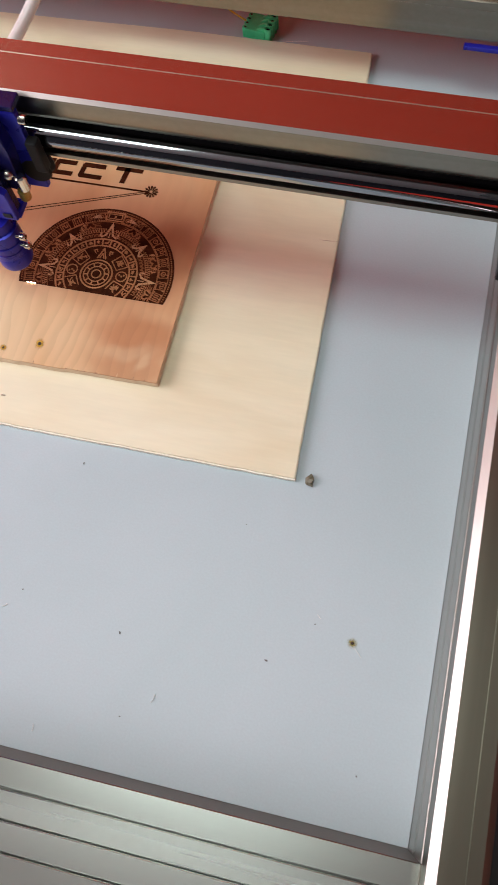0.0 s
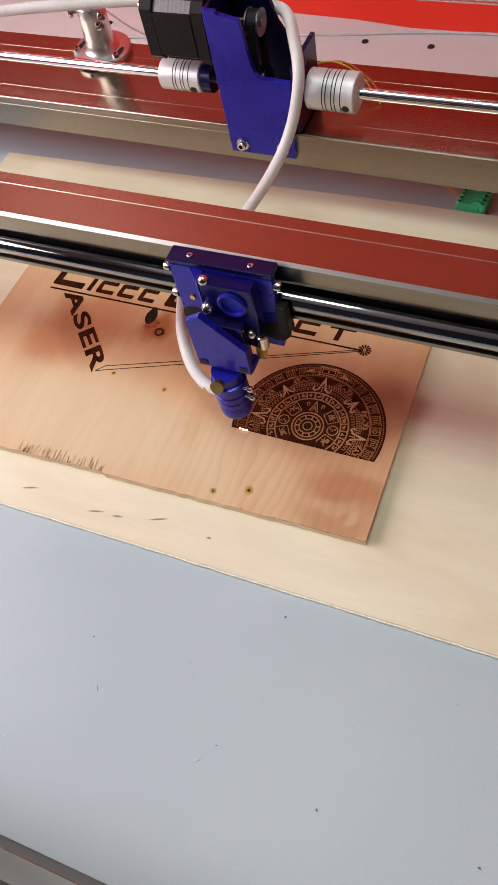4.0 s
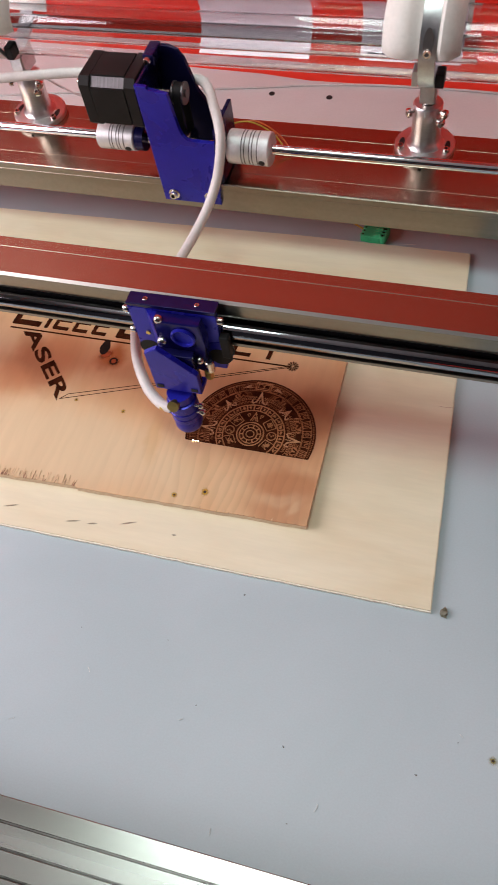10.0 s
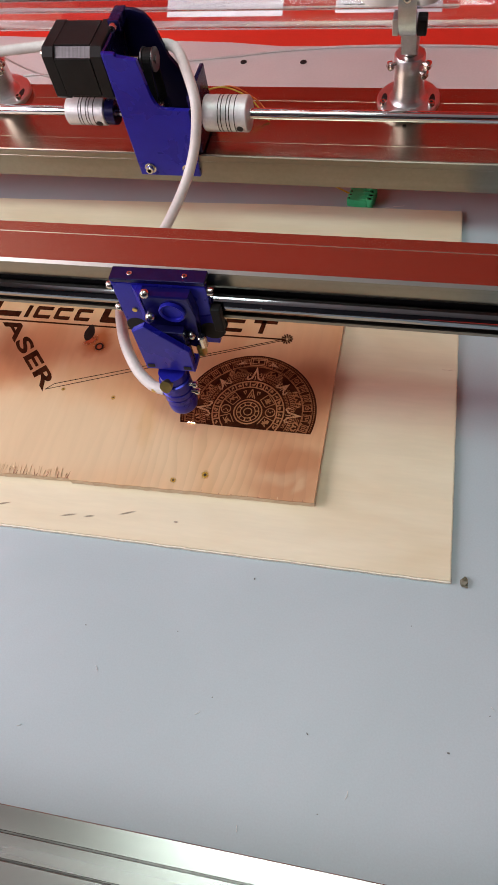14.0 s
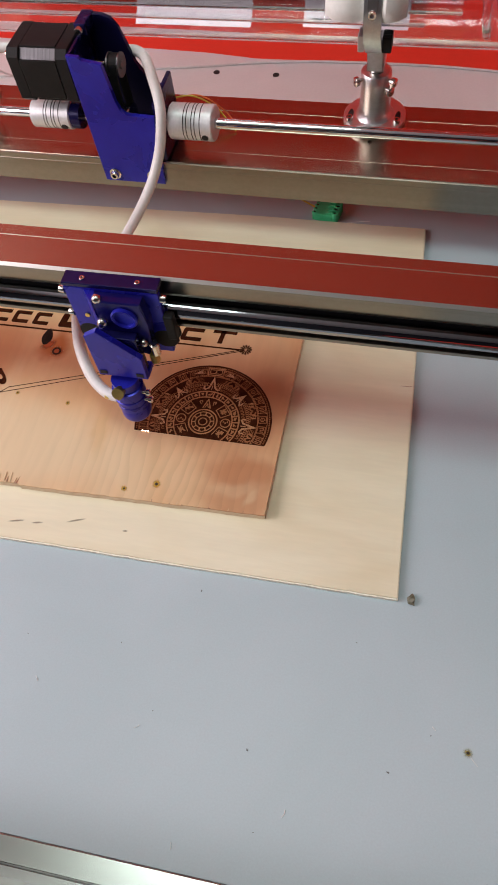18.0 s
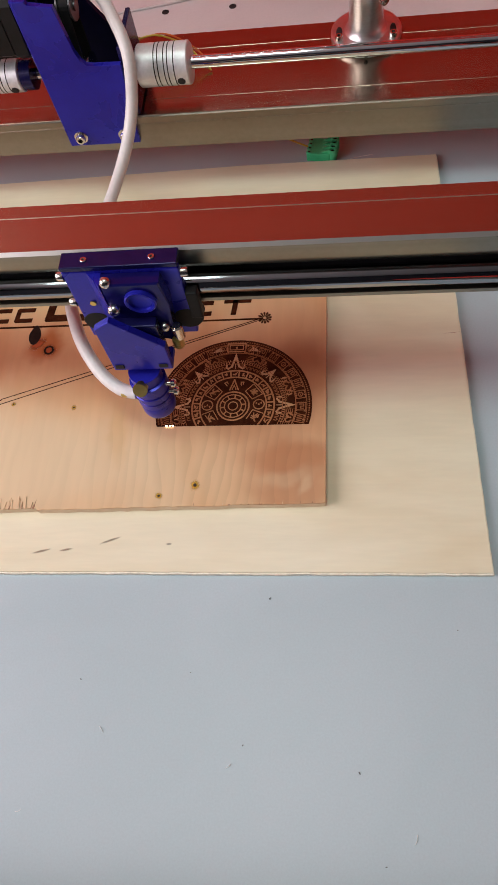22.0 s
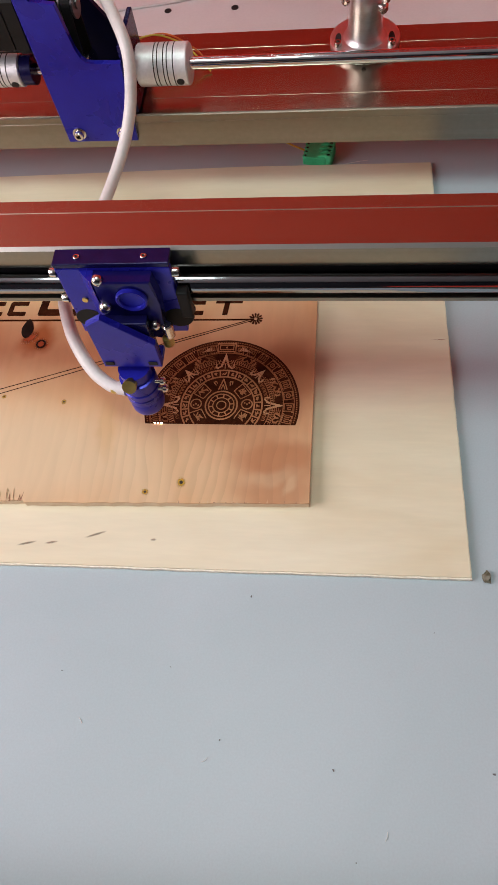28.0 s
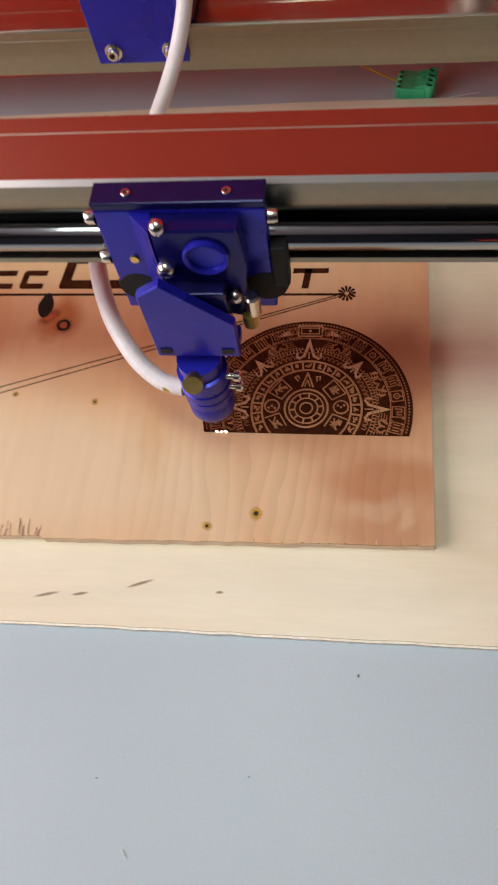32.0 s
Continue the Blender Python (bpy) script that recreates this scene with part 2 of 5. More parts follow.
VENEER = wood("pinkish_veneer", ((0.66, 0.345, 0.165), (0.735, 0.445, 0.235), (0.785, 0.555, 0.335)), (34, 4.5, 20), 0.032, zone=(13, 7, 5), figure=0.0, rough=0.55, spec=0.3, patches=ZONES, flame=(-0.155, 0.060, 0.100, 0.065, 0.080))
DIM = wood("dark_singed_relief", ((0.24, 0.082, 0.030), (0.34, 0.12, 0.046), (0.44, 0.17, 0.07)), (75, 7, 20), 0.15, zone=(40, 40, 20), rough=0.7, spec=0.15)
SINGED = wood("singed_veneer_relief", ((0.40, 0.155, 0.064), (0.47, 0.205, 0.088), (0.53, 0.255, 0.117)), (75, 7, 20), 0.15, zone=(60, 50, 20), rough=0.7, spec=0.15)
VENEER_EDGE = shader("veneer_edge", (0.76, 0.57, 0.39), 0.75, other=(0.85, 0.69, 0.51), scale=(200, 200, 900), bump=0.4, bump_scale=700)
SPLINTER = shader("pale_splinter_wood", (0.66, 0.45, 0.27), 0.7, other=(0.74, 0.54, 0.34), scale=(300, 60, 60))
CHAR = shader("laser_charred_wood", (0.032, 0.0088, 0.0040), 0.85, other=(0.068, 0.019, 0.008), spec=0.02, scale=(160, 160, 160), fine=0.25, fine_scale=1500, bump=0.4, bump_scale=1800)
# brown for the shade in the crack and between torn fibres
GAP_SHADE = shader("brown_gap_shade", (0.24, 0.10, 0.06), 0.7, other=(0.36, 0.17, 0.10), scale=(300, 300, 300), fine=0.2)
BLOT = shader("dark_burn_blot", (0.004, 0.003, 0.002), 0.4, spec=0.2, other=(0.015, 0.008, 0.005), scale=(300, 300, 300))
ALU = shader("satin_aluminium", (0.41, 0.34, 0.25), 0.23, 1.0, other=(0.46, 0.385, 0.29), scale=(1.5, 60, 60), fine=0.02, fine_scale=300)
ALU_BAR = shader("brushed_gantry_aluminium", (0.52, 0.465, 0.335), 0.26, 1.0, other=(0.55, 0.49, 0.355), scale=(1.5, 60, 60), fine=0.02, fine_scale=300)
ALU_PALE = shader("pale_satin_aluminium", (0.38, 0.38, 0.352), 0.26, 1.0, other=(0.43, 0.43, 0.40), scale=(1.5, 50, 50), fine=0.02, fine_scale=300)
# aluminium darkened so that front faces seem to reflect less light
ALU_FACE = shader("dim_reflection_aluminium", (0.27, 0.245, 0.20), 0.3, 1.0, other=(0.31, 0.28, 0.235), scale=(2, 90, 90), fine=0.04, fine_scale=300)
# brighter metal for a painted glint line
BEAD = shader("edge_glint_aluminium", (0.62, 0.54, 0.44), 0.35, 1.0, scale=(8, 200, 200))
# paler metal paints the window's reflection onto chamfers
CHAMFER = shader("chamfer_highlight_aluminium", (0.66, 0.64, 0.59), 0.38, 1.0, scale=(3, 3, 50))
# rail top darkened to paint in the dark surroundings it reflects
TOP_ALU = shader("dark_reflection_aluminium", (0.15, 0.13, 0.10), 0.3, 1.0, other=(0.19, 0.165, 0.13), scale=(50, 1.5, 50))
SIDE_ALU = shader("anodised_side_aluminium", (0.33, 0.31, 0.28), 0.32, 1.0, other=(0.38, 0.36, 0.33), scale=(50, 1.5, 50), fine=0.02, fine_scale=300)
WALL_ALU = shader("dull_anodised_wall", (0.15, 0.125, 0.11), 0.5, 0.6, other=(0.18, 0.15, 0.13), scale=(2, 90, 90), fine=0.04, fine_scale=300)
# darkened aluminium, shade of grooves, slot and hidden cores put into the colour
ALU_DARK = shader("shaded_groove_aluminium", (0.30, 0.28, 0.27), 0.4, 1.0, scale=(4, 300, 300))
CHROME = shader("polished_steel_rod", (0.70, 0.71, 0.74), 0.07, 1.0, other=(0.76, 0.77, 0.80), scale=(3, 200, 200))
# polished steel darkened to paint in reflections of dark surroundings
DARKROD = shader("steel_with_dark_reflections", (0.34, 0.345, 0.37), 0.08, 1.0, other=(0.38, 0.385, 0.41), scale=(3, 200, 200))
STEEL = shader("machined_screw_steel", (0.66, 0.62, 0.57), 0.2, 1.0, scale=(300, 300, 300), fine=0.05)
TURNED = shader("turned_aluminium", (0.72, 0.72, 0.72), 0.34, 1.0, other=(0.80, 0.80, 0.80), scale=(40, 40, 900), fine=0.04, bump=0.08, bump_scale=1200)
COUPLING = shader("bead_blasted_aluminium", (0.78, 0.79, 0.79), 0.45, 0.55, other=(0.84, 0.85, 0.85), scale=(300, 300, 300), fine=0.05, bump=0.1, bump_scale=2500)
CAST = shader("cast_grey_aluminium", (0.52, 0.53, 0.54), 0.36, 1.0, other=(0.62, 0.63, 0.64), scale=(60, 60, 60), fine=0.06, bump=0.15, bump_scale=1200)
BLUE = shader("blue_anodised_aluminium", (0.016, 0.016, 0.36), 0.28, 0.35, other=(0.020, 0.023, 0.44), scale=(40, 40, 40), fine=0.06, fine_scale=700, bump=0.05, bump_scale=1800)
# darker copy of BLUE for shaded plates and flanges, also the collar
BLUE_DEEP = shader("dark_and_shaded_blue_aluminium", (0.007, 0.006, 0.06), 0.26, 0.3, other=(0.010, 0.009, 0.085), scale=(50, 50, 50), fine=0.05)
BLACK = shader("black_motor_lacquer", (0.005, 0.0046, 0.0046), 0.5, spec=0.22, other=(0.010, 0.009, 0.009), scale=(60, 60, 60), fine=0.1, bump=0.05)
BLACKRUB = shader("black_rubber", (0.008, 0.0075, 0.008), 0.6, spec=0.25, other=(0.014, 0.0135, 0.014), scale=(100, 100, 100))
MOTORGREY = shader("laminated_motor_steel", (0.11, 0.105, 0.11), 0.35, 0.9, other=(0.16, 0.155, 0.16), scale=(900, 20, 20), bump=0.3, aniso=(2500, 30, 30))
BRASS = shader("brass", (0.72, 0.52, 0.17), 0.36, 1.0, scale=(200, 200, 200))
HOSE = shader("milky_silicone_hose", (0.74, 0.69, 0.66), 0.38, other=(0.82, 0.77, 0.74), scale=(60, 60, 60), fine=0.04)
FOAM = shader("white_silicone_pad", (0.80, 0.79, 0.73), 0.6, other=(0.86, 0.85, 0.80), scale=(40, 40, 40), fine=0.03, bump=0.1, bump_scale=300)
WHITE = shader("white_painted_panel", (0.62, 0.61, 0.61), 0.45, other=(0.68, 0.67, 0.67), scale=(9, 9, 9), fine=0.02, bump=0.04)
# label white with dim pinkish light through the tube put into the colour
PAPER = shader("dimmed_pinkish_label_paper", (0.60, 0.50, 0.53), 0.6, other=(0.54, 0.46, 0.49), scale=(40, 40, 40))
PRINT = shader("black_print", (0.02, 0.02, 0.025), 0.6, scale=(400, 400, 400))
RED = shader("glossy_red_paint", (0.79, 0.056, 0.033), 0.3, other=(0.83, 0.064, 0.038), scale=(5, 5, 5), fine=0.03, fine_scale=500, bump=0.05, bump_scale=300)
GREEN = shader("green_connector_plastic", (0.045, 0.58, 0.25), 0.38, other=(0.06, 0.68, 0.32), scale=(120, 120, 120))
# near-black blue puts the shade inside the bracket into the colour
BLUE_INNER = shader("shaded_inner_blue_aluminium", (0.004, 0.0035, 0.036), 0.4, 0.2, other=(0.006, 0.005, 0.05), spec=0.3, scale=(50, 50, 50), fine=0.05)
# shaded copy of the head's blue, shadow painted into the mount
BLUE_SHADE = shader("shadow_dark_blue_aluminium", (0.007, 0.006, 0.095), 0.24, 0.3, other=(0.010, 0.008, 0.13), spec=0.35, scale=(50, 50, 50), fine=0.05)
HOLE = shader("dark_socket", (0.01, 0.008, 0.008), 0.7, scale=(200, 200, 200))
YELLOW = shader("yellow_wire_sleeve", (0.62, 0.42, 0.04), 0.45, scale=(100, 100, 100))
ORANGE = shader("orange_wire_sleeve", (0.70, 0.13, 0.02), 0.45, scale=(100, 100, 100))
CABLE = shader("grey_cable_sleeve", (0.55, 0.53, 0.52), 0.5, scale=(100, 100, 100))
STONE = shader("greenish_grey_grit", (0.10, 0.09, 0.05), 0.8, other=(0.23, 0.22, 0.17), scale=(500, 500, 500), bump=0.5, bump_scale=900)
DUST = shader("dark_dust", (0.13, 0.13, 0.13), 0.8, scale=(500, 500, 500))
# grey chosen to keep unseen walls from filling shadows with white
WALLPAINT = shader("bounce_cutting_wall_grey", (0.20, 0.21, 0.22), 0.8, other=(0.24, 0.25, 0.26), scale=(3, 3, 3), fine=0.02, bump=0.06, bump_scale=80)
DARKPAINT = shader("dark_reflection_backing", (0.030, 0.033, 0.045), 0.7, other=(0.04, 0.044, 0.058), scale=(3, 3, 3), fine=0.03)
CEILPAINT = shader("white_ceiling_paint", (0.82, 0.84, 0.82), 0.85, scale=(3, 3, 3))
FLOORING = shader("grey_shop_floor", (0.16, 0.15, 0.14), 0.6, other=(0.22, 0.21, 0.2), scale=(4, 4, 4), fine=0.08)
TABLETOP = shader("dark_table_top", (0.12, 0.09, 0.07), 0.5, other=(0.16, 0.12, 0.09), scale=(3, 30, 3), fine=0.05)
GLASS = glass("clear_borosilicate_glass", (0.985, 0.985, 0.99))
SPARK = glow("laser_spark", (1.0, 0.8, 0.55), 14.0)



def stain(name, colour, strength, core=0.0):
    """A soft-edged stain: it fades out from the middle of its disc, unevenly."""
    m = bpy.data.materials.new(name)
    m.use_nodes = True
    t = m.node_tree
    b = t.nodes["Principled BSDF"]
    b.inputs["Base Color"].default_value = (*colour, 1)
    b.inputs["Roughness"].default_value = 0.65
    co = t.nodes.new("ShaderNodeTexCoord")
    gr = t.nodes.new("ShaderNodeTexGradient")
    gr.gradient_type = "SPHERICAL"
    t.links.new(co.outputs["Object"], gr.inputs[0])
    nz = t.nodes.new("ShaderNodeTexNoise")
    nz.inputs["Scale"].default_value = 2.2
    nz.inputs["Detail"].default_value = 4
    t.links.new(co.outputs["Object"], nz.inputs[0])
    ml = t.nodes.new("ShaderNodeMath")
    ml.operation = "MULTIPLY"
    t.links.new(gr.outputs[1], ml.inputs[0])
    t.links.new(nz.outputs[0], ml.inputs[1])
    mr = t.nodes.new("ShaderNodeMapRange")
    mr.interpolation_type = "SMOOTHSTEP"
    mr.inputs[1].default_value, mr.inputs[2].default_value = 0.02, 0.42 - core
    mr.inputs[3].default_value, mr.inputs[4].default_value = 0.0, strength
    t.links.new(ml.outputs[0], mr.inputs[0])
    t.links.new(mr.outputs[0], b.inputs["Alpha"])
    return m


HALO = stain("soft_resin_halo", (0.64, 0.36, 0.02), 0.9, 0.0)
BEDSPOT = stain("yellowish_bed_burn", (0.40, 0.33, 0.08), 0.7, 0.0)
EMBER = stain("rusty_red_burn", (0.42, 0.07, 0.012), 0.9, 0.0)
STREAK = stain("soft_brown_streak", (0.20, 0.12, 0.07), 0.52, 0.05)
PIT = stain("soft_dark_pit", (0.03, 0.015, 0.005), 1.0, 0.12)
RAY = wood("light_veneer_relief", ((0.47, 0.22, 0.097), (0.54, 0.28, 0.138), (0.59, 0.325, 0.168)), (75, 7, 20), 0.12, rough=0.7, spec=0.15)


# ---- builders ----
def part(name, bm, material, parent=None, label="", smooth=False):
    bmesh.ops.recalc_face_normals(bm, faces=bm.faces)
    me = bpy.data.meshes.new(name)
    bm.to_mesh(me)
    bm.free()
    me.materials.append(material)
    if smooth:
        for p in me.polygons:
            p.use_smooth = True
        me.set_sharp_from_angle(angle=radians(40))
    ob = new(name, me)
    if parent is not None:
        ob.parent = parent
    if label:
        ob["label"] = label
    return ob


def thing(name, label, category, group="", kind="", at=(0, 0, 0)):
    ob = new(name)
    ob.location = at
    ob.empty_display_size = 0.01
    return tagged(ob, label, category, group, kind)


def box(x0, x1, y0, y1, z0, z1, bevel=0.0, bm=None, segments=2):
    bm = bm or bmesh.new()
    v = bmesh.ops.create_cube(bm, size=1.0, matrix=Matrix.LocRotScale(((x0 + x1) / 2, (y0 + y1) / 2, (z0 + z1) / 2), None, (x1 - x0, y1 - y0, z1 - z0)))["verts"]
    if bevel:
        es = list({e for w in v for e in w.link_edges})
        bmesh.ops.bevel(bm, geom=es, offset=bevel, segments=segments, affect="EDGES", profile=0.5)
    return bm


def turn_to(axis):
    return {"x": Matrix.Rotation(radians(90), 4, "Y"), "y": Matrix.Rotation(radians(-90), 4, "X"), "z": Matrix.Identity(4)}[axis]


def lathe(profile, at, axis="z", n=32, bm=None, m=None):
    """A turned body: (radius, height) pairs along the axis."""
    bm = bm or bmesh.new()
    m = m or (Matrix.Translation(at) @ turn_to(axis))
    rings = []
    for r, h in profile:
        rings.append([bm.verts.new(m @ Vector((r * math.cos(2 * math.pi * k / n), r * math.sin(2 * math.pi * k / n), h))) for k in range(n)])
    for a, b in zip(rings, rings[1:]):
        for k in range(n):
            bm.faces.new((a[k], a[(k + 1) % n], b[(k + 1) % n], b[k]))
    for ring in (rings[0], rings[-1]):
        if (ring[0].co - ring[n // 2].co).length > 1e-6:
            bm.faces.new(ring)
    return bm


def pipe(profile_in, profile_out, x0, x1, y, z, n=48):
    """A tube along x with wall thickness."""
    bm = bmesh.new()
    rings = []
    for r, x in ((profile_out, x0), (profile_out, x1), (profile_in, x1), (profile_in, x0)):
        rings.append([bm.verts.new((x, y + r * math.cos(2 * math.pi * k / n), z + r * math.sin(2 * math.pi * k / n))) for k in range(n)])
    for a, b in zip(rings, rings[1:] + rings[:1]):
        for k in range(n):
            bm.faces.new((a[k], a[(k + 1) % n], b[(k + 1) % n], b[k]))
    return bm


def prism(points, low, high, axis="z", bevel=0.0, bm=None):
    """A polygon of (u, v) raised from low to high along the axis: z takes (x, y), y takes (x, z), x takes (y, z)."""
    bm = bm or bmesh.new()
    put = {"z": lambda u, v, h: (u, v, h), "y": lambda u, v, h: (u, h, v), "x": lambda u, v, h: (h, u, v)}[axis]
    a = [bm.verts.new(put(u, v, low)) for u, v in points]
    b = [bm.verts.new(put(u, v, high)) for u, v in points]
    fs = [bm.faces.new(a), bm.faces.new(b)]
    for k in range(len(points)):
        j = (k + 1) % len(points)
        bm.faces.new((a[k], a[j], b[j], b[k]))
    if bevel:
        es = list({e for f in fs for e in f.edges})
        bmesh.ops.bevel(bm, geom=es, offset=bevel, segments=1, affect="EDGES")
    return bm


def curve_tube(name, points, radius, material, parent=None, label="", n=12, steps=8):
    """A round hose or wire through the points, as a mesh."""
    pts = [Vector(p) for p in points]
    path = []
    for i in range(len(pts) - 1):
        p0, p1, p2, p3 = pts[max(i - 1, 0)], pts[i], pts[i + 1], pts[min(i + 2, len(pts) - 1)]
        for s in range(steps):
            t = s / steps
            path.append(0.5 * ((2 * p1) + (p2 - p0) * t + (2 * p0 - 5 * p1 + 4 * p2 - p3) * t * t + (3 * p1 - p0 - 3 * p2 + p3) * t ** 3))
    path.append(pts[-1])
    bm = bmesh.new()
    rings, side = [], None
    for i, p in enumerate(path):
        d = (path[min(i + 1, len(path) - 1)] - path[max(i - 1, 0)]).normalized()
        side = (side - d * side.dot(d)).normalized() if side else d.orthogonal().normalized()
        up = d.cross(side)
        rings.append([bm.verts.new(p + radius * (math.cos(2 * math.pi * k / n) * side + math.sin(2 * math.pi * k / n) * up)) for k in range(n)])
    for a, b in zip(rings, rings[1:]):
        for k in range(n):
            bm.faces.new((a[k], a[(k + 1) % n], b[(k + 1) % n], b[k]))
    bm.faces.new(rings[0]), bm.faces.new(rings[-1])
    return part(name, bm, material, parent, label, smooth=True)


def blob(cx, cy, rx, ry, low, high, seed=0, wobble=0.25, n=18, turn=0.0, bm=None):
    """A flat uneven patch."""
    rng = random.Random(seed)
    pts = []
    for k in range(n):
        a = 2 * math.pi * k / n
        r = 1 + wobble * (rng.random() - 0.5) * 2
        u, v = rx * r * math.cos(a), ry * r * math.sin(a)
        pts.append((cx + u * math.cos(turn) - v * math.sin(turn), cy + u * math.sin(turn) + v * math.cos(turn)))
    return prism(pts, low, high, bm=bm)


def soft_spot(name, material, x, y, z, rx, ry, parent, turn=0.0):
    bm = bmesh.new()
    bmesh.ops.create_circle(bm, cap_ends=True, segments=24, radius=1.0)
    ob = part(name, bm, material, parent)
    ob.location, ob.scale, ob.rotation_euler = (x, y, z), (rx, ry, 1.0), (0, 0, turn)
    return ob


def rail_profile(width, height, grooves, faces=(), ridges=(), g=0.0011, d=0.0009, c=0.0012):
    """Cross-section (u, v): a bar with chamfered edges and fine grooves along its top (at distances from u = 0) and its front."""
    pts = [(0, c)]
    for f in sorted(faces):
        pts += [(0, f - g / 2), (d, f - g / 2), (d, f + g / 2), (0, f + g / 2)]
    pts += [(0, height - c), (c, height)]
    for q in sorted(grooves):
        pts += [(q - g / 2, height), (q - g / 2, height - d), (q + g / 2, height - d), (q + g / 2, height)]
    for q in sorted(ridges):
        pts += [(q - 0.0006, height), (q - 0.0002, height + 0.0004), (q + 0.0002, height + 0.0004), (q + 0.0006, height)]
    pts += [(width - c, height), (width, height - c), (width, c), (width - c, 0), (c, 0)]
    return pts


def cap_screw(parent, at, axis="z", r=0.0026, h=0.0026, sign=1, material=None, name="screw"):
    """A socket cap screw head with its dark hexagon socket, facing along the axis."""
    m = Matrix.Translation(at) @ turn_to(axis)
    if sign < 0:
        m = m @ Matrix.Rotation(math.pi, 4, "X")
    bm = lathe([(r, 0), (r, h * 0.75), (r * 0.86, h), (r * 0.5, h), (r * 0.5, h * 0.45), (0.00001, h * 0.45)], at, n=18, m=m)
    ob = part(name, bm, material or STEEL, parent, smooth=True)
    part("socket", lathe([(r * 0.48, h * 0.46), (r * 0.48, h * 0.5)], at, n=6, m=m), HOLE, ob)
    return ob


# the rear assembly is turned, moved and scaled to fit the camera's view
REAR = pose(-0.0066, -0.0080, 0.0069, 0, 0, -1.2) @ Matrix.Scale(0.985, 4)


def fit_rear(*things):
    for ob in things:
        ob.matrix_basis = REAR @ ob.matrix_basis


# ---- the room that closes the place ----
def slab(name, x0, x1, y0, y1, z0, z1, material, label, category):
    return tagged(part(name, box(x0, x1, y0, y1, z0, z1), material), label, category, kind="structure")


slab("floor", -2.1, 2.1, -2.1, 2.1, -0.94, -0.9, FLOORING, "grey shop floor", "floor")
slab("ceiling", -2.1, 2.1, -2.1, 2.1, 1.7, 1.74, CEILPAINT, "white painted ceiling", "ceiling")
slab("wall_north", -2.1, 2.1, 2.1, 2.2, -0.9, 1.7, WALLPAINT, "unseen rear wall, greyed to cut white bounce", "wall")
# unseen wall, made dark so the polished metal reflects dark
slab("wall_south", -2.1, 2.1, -1.7, -1.6, -0.9, 1.7, DARKPAINT, "unseen dark blue wall, added for dark reflections", "wall")
slab("wall_east", 2.1, 2.2, -2.1, 2.1, -0.9, 1.7, WALLPAINT, "unseen side wall, greyed to cut white bounce", "wall")
wall = bmesh.new()
box(-1.45, -1.35, -2.1, 2.1, -0.9, 0.25, bm=wall)
box(-1.45, -1.35, -2.1, 2.1, 1.19, 1.7, bm=wall)
box(-1.45, -1.35, -2.1, -0.83, 0.25, 1.19, bm=wall)
box(-1.45, -1.35, 0.35, 2.1, 0.25, 1.19, bm=wall)
tagged(part("wall_west", wall, WALLPAINT), "unseen greyed wall with a wide window opening", "wall", kind="structure")
table = thing("work_table", "dark work table under the laser engraver", "table")
part("table_top", box(-1.0, 0.7, -0.5, 0.95, -0.09, -0.05, 0.003), TABLETOP, table)
for lx in (-0.92, 0.62):
    for ly in (-0.42, 0.87):
        part("leg", box(lx - 0.03, lx + 0.03, ly - 0.03, ly + 0.03, -0.9, -0.09, 0.003), TABLETOP, table)

# ---- red enclosure with its upright lid ----
case = thing("red_enclosure", "glossy red sheet metal enclosure with lid standing open", "enclosure")
part("tray", box(-0.85, 0.118, -0.34, 0.70, -0.05, -0.044), RED, case)
part("tray_rear_ledge", box(-0.85, 0.46, 0.440, 0.70, -0.044, -0.0045, 0.002), RED, case)
# added ledge that bounces red light under the rear beam
part("tray_mid_ledge", box(-0.85, 0.42, 0.3540, 0.4295, -0.044, -0.003, 0.001), RED, case)
# unseen red walls, added for red bounce on the bed
for wx in (-0.853, 0.162):
    part("side_wall", box(wx, wx + 0.003, -0.34, 0.70, -0.05, 0.10, 0.0006), RED, case)
part("lid", prism([(0.660, -0.004), (0.664, -0.004), (0.344, 0.90), (0.340, 0.90)], -0.95, 0.6, "x"), RED, case, "glossy red lid leaning open over the bed")
for x in (-0.95, 0.597):
    part("lid_flange", prism([(0.664, 0.02), (0.40, 0.05), (0.18, 0.83), (0.34, 0.90)], x, x + 0.003, "x"), RED, case)

# ---- machine bed ----
bed = thing("machine_bed", "smooth light grey bed plate of a laser engraver", "bed plate", kind="structure")
part("plate", prism([(-0.80, -0.1731), (0.0885, -0.1647), (0.0885, 0.350), (-0.80, 0.350)], -0.006, 0.0), BED, bed)
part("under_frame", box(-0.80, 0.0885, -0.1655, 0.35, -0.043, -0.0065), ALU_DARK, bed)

# ---- white rear panel ----
panel = thing("rear_panel", "white painted panel with drilled holes", "panel", kind="structure")
pb = prism([(-0.80, 0.43), (0.32, 0.43), (0.32, 0.500), (0.10, 0.518), (0.02, 0.527), (-0.08, 0.5325), (-0.197, 0.5345), (-0.25, 0.542), (-0.80, 0.580)], -0.004, 0.0)
part("sheet", pb, WHITE, panel)
for hx, hy in ((-0.2315, 0.5095), (-0.1714, 0.5085), (0.14, 0.508), (-0.50, 0.511)):
    part("drilled_hole", lathe([(0.0032, 0.0002), (0.0032, 0.0006), (0.0024, 0.0007), (0.0024, 0.0003)], (hx, hy, 0), n=18), HOLE, panel)

